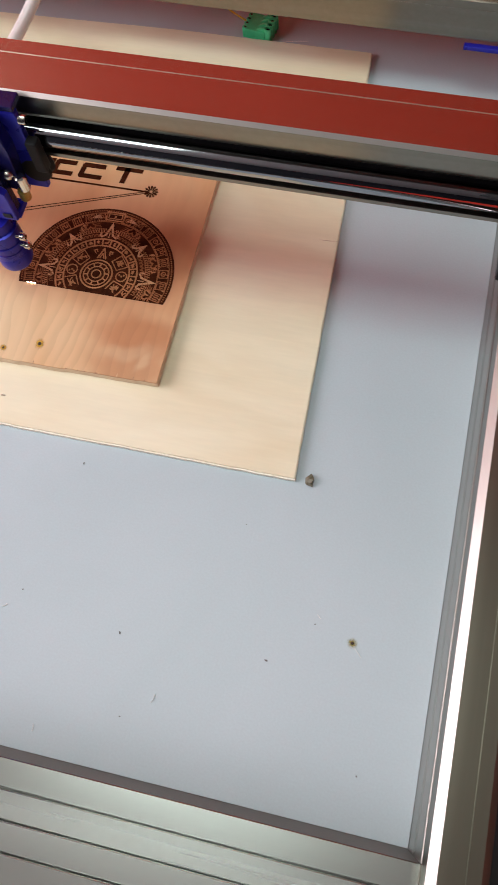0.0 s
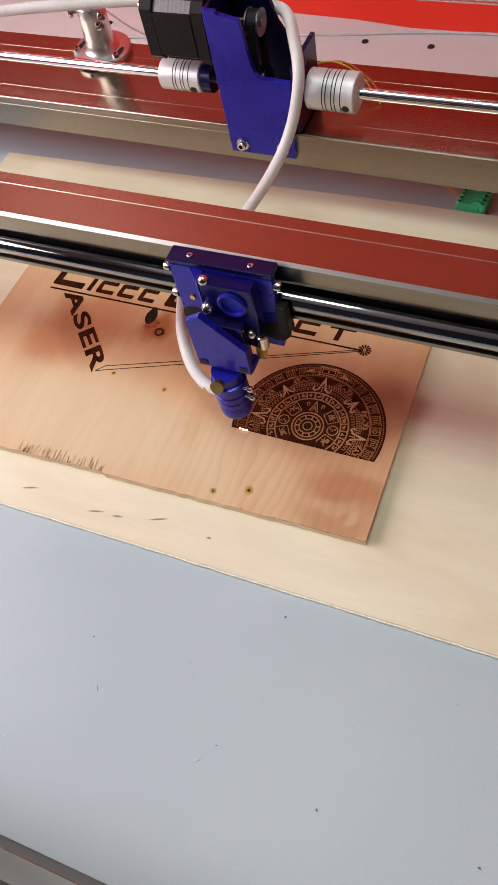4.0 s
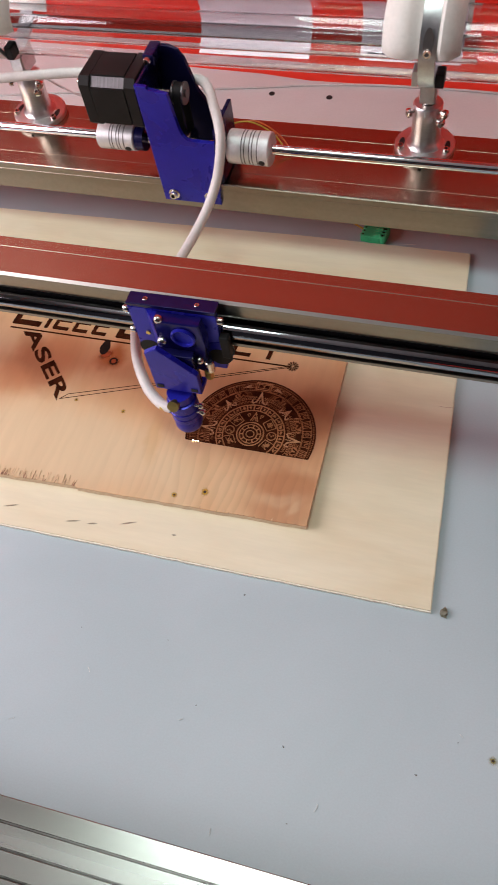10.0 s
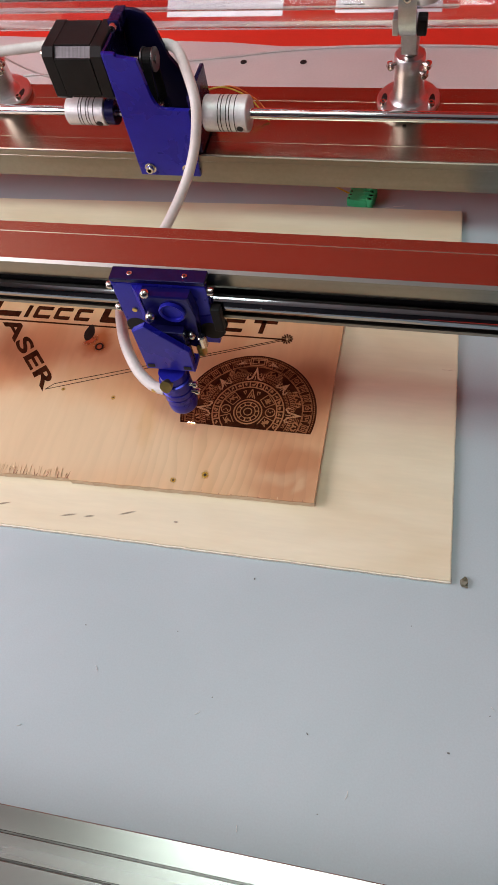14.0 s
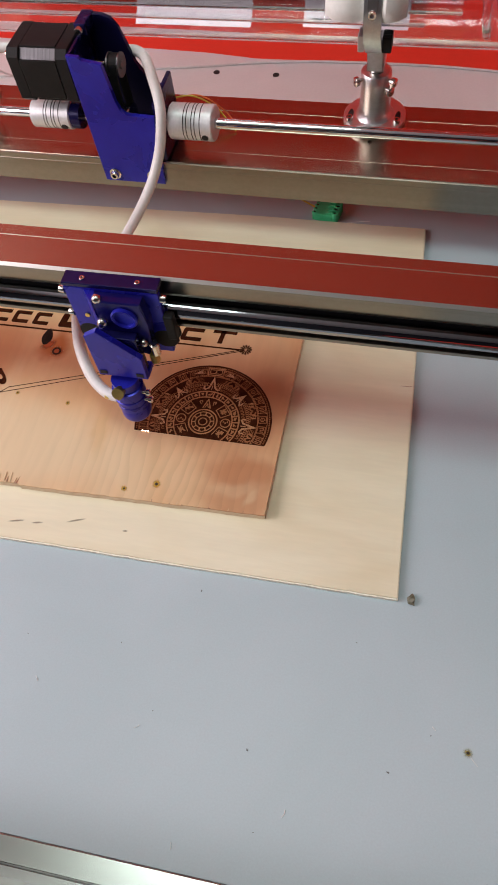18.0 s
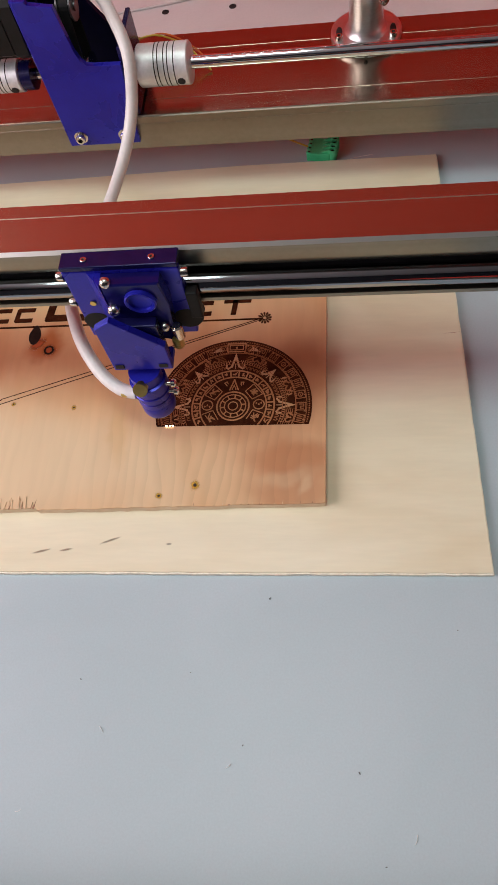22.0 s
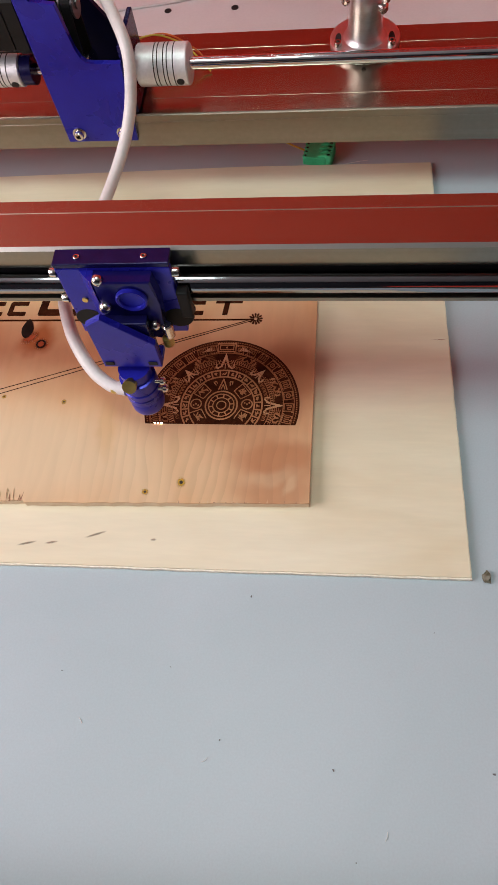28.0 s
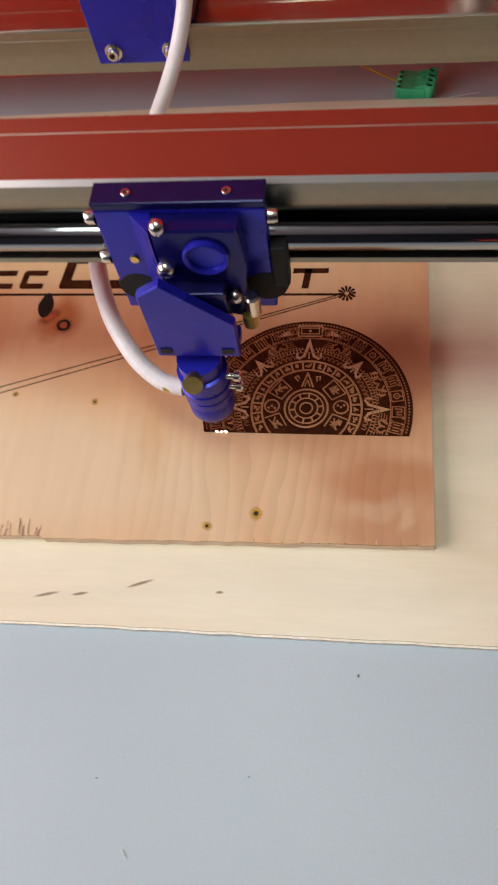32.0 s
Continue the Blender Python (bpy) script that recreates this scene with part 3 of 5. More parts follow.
# ---- frame rails ----
front = thing("front_rail", "wide aluminium extrusion with fine lengthwise grooves", "rail", group="frame rails")
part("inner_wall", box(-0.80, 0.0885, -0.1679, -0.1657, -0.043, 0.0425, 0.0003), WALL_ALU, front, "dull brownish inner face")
for k in range(7):
    y1 = -0.1655 - 0.0121 * k - (0.0004 if k else 0)
    y0 = -0.1655 - 0.0121 * (k + 1) + 0.0004
    part("slat", prism([(y1, 0.0426), (y1, 0.0428), (y1 - 0.0004, 0.0432), (y0 + 0.0004, 0.0432), (y0, 0.0428), (y0, 0.036), (y1 - 0.0026, 0.036), (y1 - 0.0026, 0.0426)] if k == 0 else [(y1, 0.036), (y1, 0.0428), (y1 - 0.0004, 0.0432), (y0 + 0.0004, 0.0432), (y0, 0.0428), (y0, 0.036)], -0.80, 0.0885, "x"), ALU_PALE, front)
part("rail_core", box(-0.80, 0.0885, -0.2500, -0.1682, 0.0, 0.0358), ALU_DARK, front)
side = thing("side_rail", "tall aluminium extrusion with double grooves on its inner face", "rail", group="frame rails")
part("web", prism([(0.0887 + u, v - 0.04) for u, v in rail_profile(0.024, 0.082, (), (0.058, 0.062, 0.079), c=0.0003)], -0.25, 0.30, "y"), SIDE_ALU, side)
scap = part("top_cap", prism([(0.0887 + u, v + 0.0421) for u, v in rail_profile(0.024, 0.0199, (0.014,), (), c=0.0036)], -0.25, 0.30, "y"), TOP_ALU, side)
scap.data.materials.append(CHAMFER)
# inner chamfer faces get the painted highlight metal
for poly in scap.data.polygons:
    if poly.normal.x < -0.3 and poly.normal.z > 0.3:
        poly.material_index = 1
# black strip put where only a dark gap lies beside the rail
part("cover_strip", box(0.1130, 0.1330, -0.25, 0.30, 0.030, 0.052, 0.0006), BLACK, side, "black strip added in place of a dark gap")
part("outer_web", box(0.1333, 0.155, -0.25, 0.30, -0.04, 0.060, 0.001), SIDE_ALU, side)
rear = thing("rear_beam", "wide aluminium beam, mirror-like, reflecting the red lid", "beam", group="frame rails")
part("extrusion", prism([(0.303 + u, v + 0.043) for u, v in rail_profile(0.084, 0.019, (), (), (), c=0.0005)], -0.80, 0.32, "x"), ALU, rear)
for u in (0.0155, 0.046, 0.066):
    part("bead", prism([(0.303 + u - 0.0003, 0.0620), (0.303 + u + 0.0003, 0.0620), (0.303 + u + 0.0001, 0.06215), (0.303 + u - 0.0001, 0.06215)], -0.80, 0.32, "x"), ALU, rear)
# same beam metal, dimmer reflection put into the face colour
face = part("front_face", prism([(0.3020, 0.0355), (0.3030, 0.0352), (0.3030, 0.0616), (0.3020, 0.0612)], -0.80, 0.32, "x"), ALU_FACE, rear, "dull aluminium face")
part("bead", prism([(0.3018, 0.0560), (0.3020, 0.0558), (0.3020, 0.0564), (0.3018, 0.0562)], -0.80, 0.32, "x"), ALU_FACE, rear)
for fx in (-0.74, 0.2):
    part("foot_block", box(fx - 0.02, fx + 0.02, 0.31, 0.349, -0.0066, 0.0428, 0.001), ALU, rear)
fit_rear(rear)
front.matrix_world = pose(0, 0, 0, 0, 0, 0.55)

# ---- plywood sheet and engraved board ----
PLY, TOP = 0.0035, 0.0095
rng = random.Random(4)


def wavy(x0, y0, x1, y1, n, amp):
    return [(x0 + (x1 - x0) * k / n + (rng.random() - 0.5) * amp, y0 + (y1 - y0) * k / n + (rng.random() - 0.5) * amp) for k in range(n)]


ply = thing("plywood_sheet", "pale thin plywood sheet lying flat on the grey bed", "plywood")
outline = wavy(-0.500, -0.0025, 0.0, 0.0, 70, 0.00045) + wavy(0.0, 0.0, -0.0110, 0.3105, 50, 0.0004) + wavy(-0.0110, 0.3105, -0.150, 0.3120, 8, 0.0003) + wavy(-0.150, 0.3120, -0.500, 0.3080, 14, 0.0003) + [(-0.500, 0.3080), (-0.500, 0.15)]
part("face", prism(outline, 0.0026, PLY), BIRCH, ply)
part("core", prism([(x + 0.0007 * (x > -0.4), y - 0.0009 * (y < 0.1)) for x, y in outline], 0.0001, 0.0025, bevel=0.0004), BIRCH_EDGE, ply)
for k, (mx, my, ml, ma) in enumerate(((-0.2542, 0.0108, 0.006, 0.25), (-0.2392, 0.0118, 0.004, 0.2), (-0.2131, 0.0176, 0.0065, 0.35), (-0.1781, 0.0155, 0.0018, 0.1), (-0.305, 0.013, 0.006, 0.3))):
    soft_spot("knot_streak", STREAK, mx, my, PLY + 0.0001, ml * 1.25, 0.0010, ply, ma)
part("edge_crack", prism([(-0.0098, 0.1549), (-0.0040 - 0.0015, 0.1556), (-0.0098, 0.1552), (-0.016, 0.1549)], PLY - 0.0001, PLY + 0.0001), GAP_SHADE, ply)
soft_spot("resin_spot", HALO, -0.0362, 0.1899, PLY + 0.0001, 0.0034, 0.0034, ply)
soft_spot("resin_spot", PIT, -0.0362, 0.1899, PLY + 0.0002, 0.0012, 0.0012, ply)

board = thing("engraved_board", "pinkish plywood offcut with laser-engraved logo and round calendar emblem", "engraved board")
bx0, bx1, by0, by1 = -0.408, -0.0885, 0.0345, 0.215
front_edge = [(-0.408, 0.0325), (-0.36, 0.0328)] + wavy(-0.33, 0.0330, -0.262, 0.0352, 10, 0.0006) + [(-0.2600, 0.0356), (-0.2590, 0.0343)]
front_edge += wavy(-0.255, 0.0344, -0.0888, 0.0382, 40, 0.0006)
bout = front_edge + [(-0.0886, 0.0384), (-0.0885, by1), (-0.402, by1 + 0.004)]
part("face", prism(bout, 0.0085, TOP), VENEER, board)
part("core", prism([(x, y + 0.0002) for x, y in bout], PLY + 0.0001, 0.0085), VENEER_EDGE, board)
# torn veneer along the front edge
for k in range(80):
    tx = -0.325 + rng.random() * 0.064
    ty = 0.0330 + (tx + 0.33) * 0.032
    ln = 0.0012 + 0.0075 * rng.random() ** 1.4
    w = 0.0002 + 0.0003 * rng.random()
    # brown slivers paint the shadows between pale splinters
    part("splinter", prism([(tx - w, ty), (tx + w, ty), (tx + 0.0016 * (rng.random() - 0.3), ty + ln)], TOP - 0.0002, TOP + 0.00006 + 0.000004 * k), SPLINTER if k % 4 else GAP_SHADE, board)
for k in range(22):
    tx = -0.165 + rng.random() * 0.072
    ty = 0.0344 + (tx + 0.255) * 0.0229
    ln = 0.0005 + 0.0022 * rng.random() ** 3
    part("splinter", prism([(tx - 0.0003, ty), (tx + 0.0003, ty), (tx + 0.0002, ty + ln)], TOP - 0.0002, TOP + 0.00006 + 0.000004 * k), GAP_SHADE if k % 2 else SPLINTER, board)
# nail-like resin knots
for k, (kx, ky, kr) in enumerate(((-0.1645, 0.0495, 0.0030), (-0.1855, 0.0429, 0.0022), (-0.2878, 0.1071, 0.0016), (-0.2469, 0.1037, 0.0018), (-0.2005, 0.1156, 0.0019))):
    soft_spot("resin_halo", HALO, kx, ky, TOP + 0.00013, kr * 1.2, kr * 1.45, board, k)
    soft_spot("knot", PIT, kx, ky, TOP + 0.0002, kr * 0.5, kr * 0.56, board, k)
part("burn_blot", prism([(-0.2833 + 0.0042 * math.cos(a) * (1 - 0.35 * max(0, math.sin(a))), 0.1606 + 0.0078 * math.sin(a)) for a in [k * math.pi / 12 for k in range(24)]], TOP - 0.0001, TOP + 0.0003), BLOT, board)
soft_spot("ember_stain", EMBER, -0.2714, 0.1480, TOP + 0.00012, 0.0062, 0.0062, board)
soft_spot("ember_stain", EMBER, -0.2800, 0.1530, TOP + 0.00011, 0.0085, 0.0050, board, 0.7)
part("burn_ring", lathe([(0.0034, -0.0002), (0.0034, 0.0003), (0.0022, 0.0003), (0.0022, -0.0002)], (-0.2714, 0.1480, TOP), n=20), BLOT, board)

# engraved logo as plain shapes
Z0, Z1 = TOP - 0.0001, TOP + 0.00022


def slant(u, v, lx=0.0):
    """A place on the logo's own base line."""
    return (u + v * 0.12 + lx, 0.1712 - (u + 0.3) * 0.002 + v)


def frame_block(x0, x1, h, stroke, gap):
    """A plain rounded bracket shape, open on its upper right."""
    pts = [slant(x0, 0.0012), slant(x0 + 0.0012, 0), slant(x1, 0), slant(x1, stroke), slant(x0 + stroke, stroke), slant(x0 + stroke, h - stroke), slant(x1 - gap, h - stroke), slant(x1 - gap, h), slant(x0 + 0.0012, h), slant(x0, h - 0.0012)]
    part("logo_shape", prism(pts, Z0, Z1), CHAR, board)


frame_block(-0.3740, -0.3480, 0.022, 0.0055, 0.004)
part("logo_shape", prism([slant(-0.3440, 0), slant(-0.3405, 0), slant(-0.3405, 0.012), slant(-0.3440, 0.012)], Z0, Z1), CHAR, board)
for x0, x1 in ((-0.3365, -0.3220), (-0.3185, -0.3050), (-0.3010, -0.2880), (-0.2330, -0.2190), (-0.2110, -0.1990), (-0.1985, -0.1840), (-0.1800, -0.1640)):
    frame_block(x0, x1, 0.012, 0.0034, 0.0)
frame_block(-0.2790, -0.2400, 0.022, 0.0055, 0.0)
part("logo_shape", prism([slant(-0.2430, 0.001), slant(-0.2385, 0.001), slant(-0.2385, 0.021), slant(-0.2430, 0.021)], Z0, Z1), CHAR, board)
part("logo_shape", prism([slant(-0.1510, 0.0), slant(-0.1475, 0.0), slant(-0.1475, 0.0125), slant(-0.1510, 0.0125)], Z0, Z1), CHAR, board)
part("logo_shape", prism([slant(-0.1570, 0.0095), slant(-0.1390, 0.0095), slant(-0.1390, 0.0125), slant(-0.1570, 0.0125)], Z0, Z1), CHAR, board)
part("logo_underline", prism([(-0.3735, 0.1668), (-0.1300, 0.1664), (-0.1300, 0.1676), (-0.3735, 0.1682)], Z0, Z1), CHAR, board)
# long thin pointer outline
for (ax, ay), (cx, cy) in (((-0.3020, 0.1056), (-0.1300, 0.1664)), ((-0.2965, 0.1112), (-0.1310, 0.1672)), ((-0.3020, 0.1056), (-0.2965, 0.1112))):
    d = Vector((cx - ax, cy - ay)).normalized()
    nx, ny = -d.y * 0.00022, d.x * 0.00022
    part("logo_line", prism([(ax - nx, ay - ny), (cx - nx, cy - ny), (cx + nx, cy + ny), (ax + nx, ay + ny)], Z0, Z1), CHAR, board)
for k in range(12):
    a = k * math.pi / 6 + 0.1
    c, q = math.cos(a), math.sin(a)
    petal = [(-0.1283 + r * c - w * q, 0.1676 + r * q + w * c) for r, w in ((0.0011, -0.0002), (0.0037, -0.00065), (0.0046, -0.0004), (0.0046, 0.0004), (0.0037, 0.00065), (0.0011, 0.0002))]
    part("logo_petal", prism(petal, Z0, Z1 + 0.00001 * k), CHAR, board)
font = bpy.data.curves.new("laser_word", "FONT")
font.body, font.size, font.extrude, font.space_character, font.offset = "ASER", 0.0168, 0.0001, 1.06, 0.0005
word = new("laser_word_curve", font)
bpy.context.view_layer.update()
wm = bpy.data.meshes.new_from_object(word.evaluated_get(bpy.context.evaluated_depsgraph_get()))
bpy.data.objects.remove(word)
wm.transform(Matrix.Diagonal((2.05, 0.98, 1, 1)))
wm.materials.clear()
wm.materials.append(CHAR)
wo = new("engraved_word", wm)
wo.matrix_world = pose(-0.3588, 0.1640, TOP, 0, 0, -47.3)
wo.parent = board

# ---- calendar emblem: charred disc with lighter relief left standing ----
EX, EY, ER, EB = -0.1452, 0.1022, 0.0484, 0.0888


def keep(x, y):
    return y > EB + 0.0003


def disc_cut(r, low, high, bm=None):
    a0 = math.asin(max(-1, (EB - EY) / r))
    pts = [(EX + r * math.cos(a), EY + r * math.sin(a)) for a in [a0 + (math.pi - 2 * a0) * k / 90 for k in range(91)]]
    return prism(pts, low, high, bm=bm)


part("emblem_ground", disc_cut(ER, Z0, TOP + 0.00018), CHAR, board, "dark charred half disc")
RZ0, RZ1 = TOP, TOP + 0.00032




def polar(r, deg):
    a = radians(deg)
    return (EX + ER * r * math.cos(a), EY + ER * r * math.sin(a))


strokes = [0]


def ribbon(points, w, bm, close=False):
    """A flat stroke of width w through the points, dropped where it would pass the straight lower edge."""
    pts = points + ([points[0]] if close else [])
    w = w * 1.0
    for (x0, y0), (x1, y1) in zip(pts, pts[1:]):
        if not (keep(x0, y0) and keep(x1, y1)):
            continue
        d = Vector((x1 - x0, y1 - y0))
        if d.length < 1e-7:
            continue
        d.normalize()
        strokes[0] = (strokes[0] + 1) % 9
        zt = RZ1 + strokes[0] * 0.00001
        nx, ny, ex, ey = -d.y * w / 2, d.x * w / 2, d.x * w * 0.25, d.y * w * 0.25
        quad = [bm.verts.new((px, py, zt)) for px, py in ((x0 - nx - ex, y0 - ny - ey), (x1 - nx + ex, y1 - ny + ey), (x1 + nx + ex, y1 + ny + ey), (x0 + nx - ex, y0 + ny - ey))]
        low = [bm.verts.new((v.co.x, v.co.y, RZ0)) for v in quad]
        bm.faces.new(quad)
        for k in range(4):
            bm.faces.new((quad[k], quad[(k + 1) % 4], low[(k + 1) % 4], low[k]))


def arc(r, d0, d1, n=10):
    return [polar(r, d0 + (d1 - d0) * k / n) for k in range(n + 1)]


def local(r, deg, pts):
    """Points (outward, sideways) in parts of the radius, about the polar place (r, deg)."""
    a = radians(deg)
    c, s = math.cos(a), math.sin(a)
    return [(EX + ER * ((r + u) * c - v * s), EY + ER * ((r + u) * s + v * c)) for u, v in pts]


def patch(points, bm):
    if all(keep(*p) for p in points):
        prism(points, RZ0, RZ1, bm=bm)


er = random.Random(12)
for r, w, mat_ in ((0.205, 0.0009, SINGED), (0.425, 0.0009, SINGED), (0.525, 0.0010, SINGED), (0.63, 0.0004, DIM), (0.665, 0.0003, DIM), (0.795, 0.0006, DIM), (0.935, 0.0004, DIM)):
    bm = bmesh.new()
    low = math.degrees(math.asin(min(1.0, 0.27 / r)))
    ribbon(arc(r, -low, 180 + low, 120), w, bm)
    part("ring", bm, mat_, board)
# band of square day cells
bm = bmesh.new()
for k in range(21):
    d = -40 + k * 13.0
    ribbon([polar(0.43, d - 6.5), polar(0.52, d - 6.5)], 0.0009, bm)
    for _ in range(3):
        q = [(er.uniform(-0.025, 0.025), er.uniform(-0.030, 0.030)) for _ in range(3)]
        ribbon(local(0.475, d, q), 0.0006, bm)
tagged(part("day_cell_band", bm, SINGED, board), kind="stuff")
# pointed rays with spread legs and curled feet
for deg, tip, base, w in ((0, 0.80, 0.555, 0.085), (90, 0.80, 0.555, 0.085), (180, 0.80, 0.555, 0.085), (45, 0.755, 0.575, 0.070), (135, 0.755, 0.575, 0.070)):
    bm = bmesh.new()
    for sg in (-1, 1):
        patch(local(0, deg, [(tip, 0), (tip - 0.10, 0), (base + 0.02, sg * w * 0.45), (base + 0.01, sg * w * 0.95), (base + 0.06, sg * w * 0.62)][::sg]), bm)
        ribbon(local(0, deg, [(base + 0.02, sg * w * 0.8), (base, sg * w * 1.1), (base + 0.015, sg * w * 1.4), (base + 0.055, sg * w * 1.35)]), 0.0010, bm)
    ribbon(local(0, deg, [(base + 0.075, 0), (base, 0)]), 0.0005, bm)
    part("sun_ray", bm, RAY, board)
# small arches in the ring beyond the cells
bm = bmesh.new()
for k in range(46):
    d = -20 + k * 4.85
    if min(abs(d - q) for q in (0, 45, 90, 135, 180)) < 7:
        continue
    ribbon(local(0.585, d, [(-0.022, -0.016), (0.008, -0.016), (0.020, 0), (0.008, 0.016), (-0.022, 0.016)]), 0.00045, bm)
tagged(part("arch_row", bm, DIM, board), kind="stuff")
# plume arcs and curled glyphs between the rays
bm = bmesh.new()
for base_deg in (22, 67, 113, 158, -14, 194):
    for q in range(4):
        ribbon(arc(0.690 + 0.024 * q, base_deg - 13 + q * 1.2, base_deg - 5, 6), 0.0004, bm)
        ribbon(arc(0.690 + 0.024 * q, base_deg + 5, base_deg + 13 - q * 1.2, 6), 0.0004, bm)
    for sg in (-1, 1):
        g = [(0.05 * math.cos(t * 0.9) * (1 - t / 7), sg * 0.045 * math.sin(t * 0.9) * (1 - t / 9)) for t in range(6)]
        ribbon(local(0.725, base_deg + sg * 2.5, g), 0.0009, bm)
    patch(local(0.730, base_deg, [(0.018, 0.0), (0.0, 0.014), (-0.018, 0.004), (-0.006, -0.014)]), bm)
tagged(part("plume_band", bm, DIM, board), kind="stuff")
# outer band of framed squares
bm = bmesh.new()
for k in range(19):
    d = -13 + k * 11.4
    if abs(d - 90) < 6:
        continue
    s, h = 0.055, 0.056
    ribbon(local(0.865, d, [(-h, -s), (h, -s), (h, s), (-h, s)]), 0.0005, bm, close=True)
    kind_of = k % 3
    if kind_of == 0:
        for q in (-0.03, 0.0, 0.03):
            ribbon(local(0.865, d, [(-0.03, q), (0.03, q)]), 0.0006, bm)
    elif kind_of == 1:
        ribbon(local(0.865, d, [(0.03, -0.03), (-0.01, -0.03), (-0.01, 0.0), (0.03, 0.0), (0.03, 0.03), (-0.03, 0.03)]), 0.0006, bm)
    else:
        ribbon(local(0.865, d, [(0.03 * math.cos(t), 0.03 * math.sin(t)) for t in (0, 1, 2, 3, 4, 5, 6.28)]), 0.0006, bm)
        patch(local(0.865, d, [(0.01, 0.0), (0.0, 0.01), (-0.01, 0.0), (0.0, -0.01)]), bm)
tagged(part("framed_glyph_band", bm, DIM, board), kind="stuff")
bm = bmesh.new()
ribbon(local(0.885, 90, [(-0.065, -0.12), (0.06, -0.12), (0.06, 0.12), (-0.065, 0.12)]), 0.0007, bm, close=True)
ribbon(local(0.885, 90, [(-0.035, -0.09), (0.032, -0.09), (0.032, 0.09), (-0.035, 0.09)]), 0.0005, bm, close=True)
patch(local(0.885, 90, [(0.012, -0.012), (0.012, 0.012), (-0.015, 0.012), (-0.015, -0.012)]), bm)
part("top_plaque", bm, SINGED, board)
for deg in (72, 108):
    sg = 1 if deg < 90 else -1
    bm = bmesh.new()
    patch(local(0.865, deg, [(0.045, sg * 0.06), (-0.02, sg * 0.10), (0.0, -sg * 0.07)]), bm)
    part("sun_ray", bm, RAY, board)
# fine tooth rows and claw-like crescents
bm = bmesh.new()
for r0, r1, n, w in ((0.636, 0.658, 74, 0.0005), (0.672, 0.688, 92, 0.00035), (0.800, 0.818, 104, 0.00035), (0.905, 0.928, 60, 0.0005)):
    for k in range(n):
        d = -21 + 222 * k / (n - 1)
        if min(abs(d - q) for q in (0, 45, 90, 135, 180)) > 5.5:
            ribbon([polar(r0, d), polar(r1, d)], w, bm)
tagged(part("tooth_band", bm, SINGED, board), kind="stuff")
for deg in (14, 30, 60, 120, 150, 166, -12, 192):
    bm = bmesh.new()
    sg = 1 if deg < 90 else -1
    patch(local(0.735, deg, [(0.050, 0.0), (0.040, sg * 0.030), (0.010, sg * 0.042), (-0.030, sg * 0.036), (-0.008, sg * 0.022), (0.018, sg * 0.010)][::sg]), bm)
    ribbon(local(0.735, deg, [(-0.035, -0.01 * sg), (-0.01, -0.028 * sg), (0.025, -0.024 * sg)]), 0.0008, bm)
    if bm.faces:
        part("claw_glyph", bm, SINGED, board)
    else:
        bm.free()
# beaded rim
bm = bmesh.new()
for k in range(118):
    d = -20 + k * 220 / 117
    patch(local(0.966, d, [(0.010 * math.cos(t), 0.010 * math.sin(t)) for t in (0, 1.05, 2.1, 3.14, 4.2, 5.25)]), bm)
tagged(part("beaded_rim", bm, DIM, board), kind="stuff")
# inner cells, side rounds and pointer
bm = bmesh.new()
for deg in (38, 142, -30, 210):
    ribbon(local(0.325, deg, [(-0.075, -0.075), (0.070, -0.095), (0.070, 0.095), (-0.075, 0.075)]), 0.0006, bm, close=True)
    for _ in range(5):
        q = [(er.uniform(-0.05, 0.05), er.uniform(-0.065, 0.065)) for _ in range(3)]
        ribbon(local(0.325, deg, q), 0.0006, bm)
tagged(part("inner_cell_group", bm, SINGED, board), kind="stuff")
for deg in (3, 177):
    bm = bmesh.new()
    ribbon(local(0.330, deg, [(0.070 * math.cos(t), 0.070 * math.sin(t)) for t in [k * 0.5236 for k in range(12)]]), 0.0007, bm, close=True)
    for q in range(3):
        patch(local(0.330, deg, [(-0.03 + 0.03 * q + 0.012 * math.cos(t), 0.02 - 0.02 * (q % 2) + 0.016 * math.sin(t)) for t in (0, 1.25, 2.5, 3.75, 5.0)]), bm)
    part("side_round", bm, SINGED, board)
bm = bmesh.new()
ribbon(local(0, 90, [(0.235, -0.055), (0.39, 0.0), (0.235, 0.055)]), 0.0008, bm)
ribbon(local(0, 90, [(0.24, -0.025), (0.31, 0.0), (0.24, 0.025)]), 0.0006, bm)
for sg in (-1, 1):
    ribbon(local(0.34, 90 + sg * 17, [(-0.03, 0), (0.02, 0.02), (0.03, -0.015), (-0.005, -0.02)]), 0.0006, bm)
part("inner_pointer", bm, SINGED, board)
# plain centre of nested rings and short bars
bm = bmesh.new()
for r in (0.06, 0.11, 0.165):
    ribbon([polar(r, d) for d in range(0, 360, 20)], 0.0006, bm, close=True)
for k in range(10):
    ribbon([polar(0.12, 36 * k + 9), polar(0.155, 36 * k + 9)], 0.0008, bm)
part("emblem_centre", bm, SINGED, board)
spark = thing("laser_spark", "bright white-hot laser spark on the charred edge", "spark")
for k in range(3):
    part("glowing_fleck", blob(-0.1856 + k * 0.0021, 0.0890, 0.0006, 0.0003, TOP + 0.0001, TOP + 0.0005, seed=70 + k), SPARK, spark)

# ---- loose grit and marks on the bed ----
grit = thing("grit_crumb", "small greenish grey crumb beside the plywood corner", "crumb")
bm = bmesh.new()
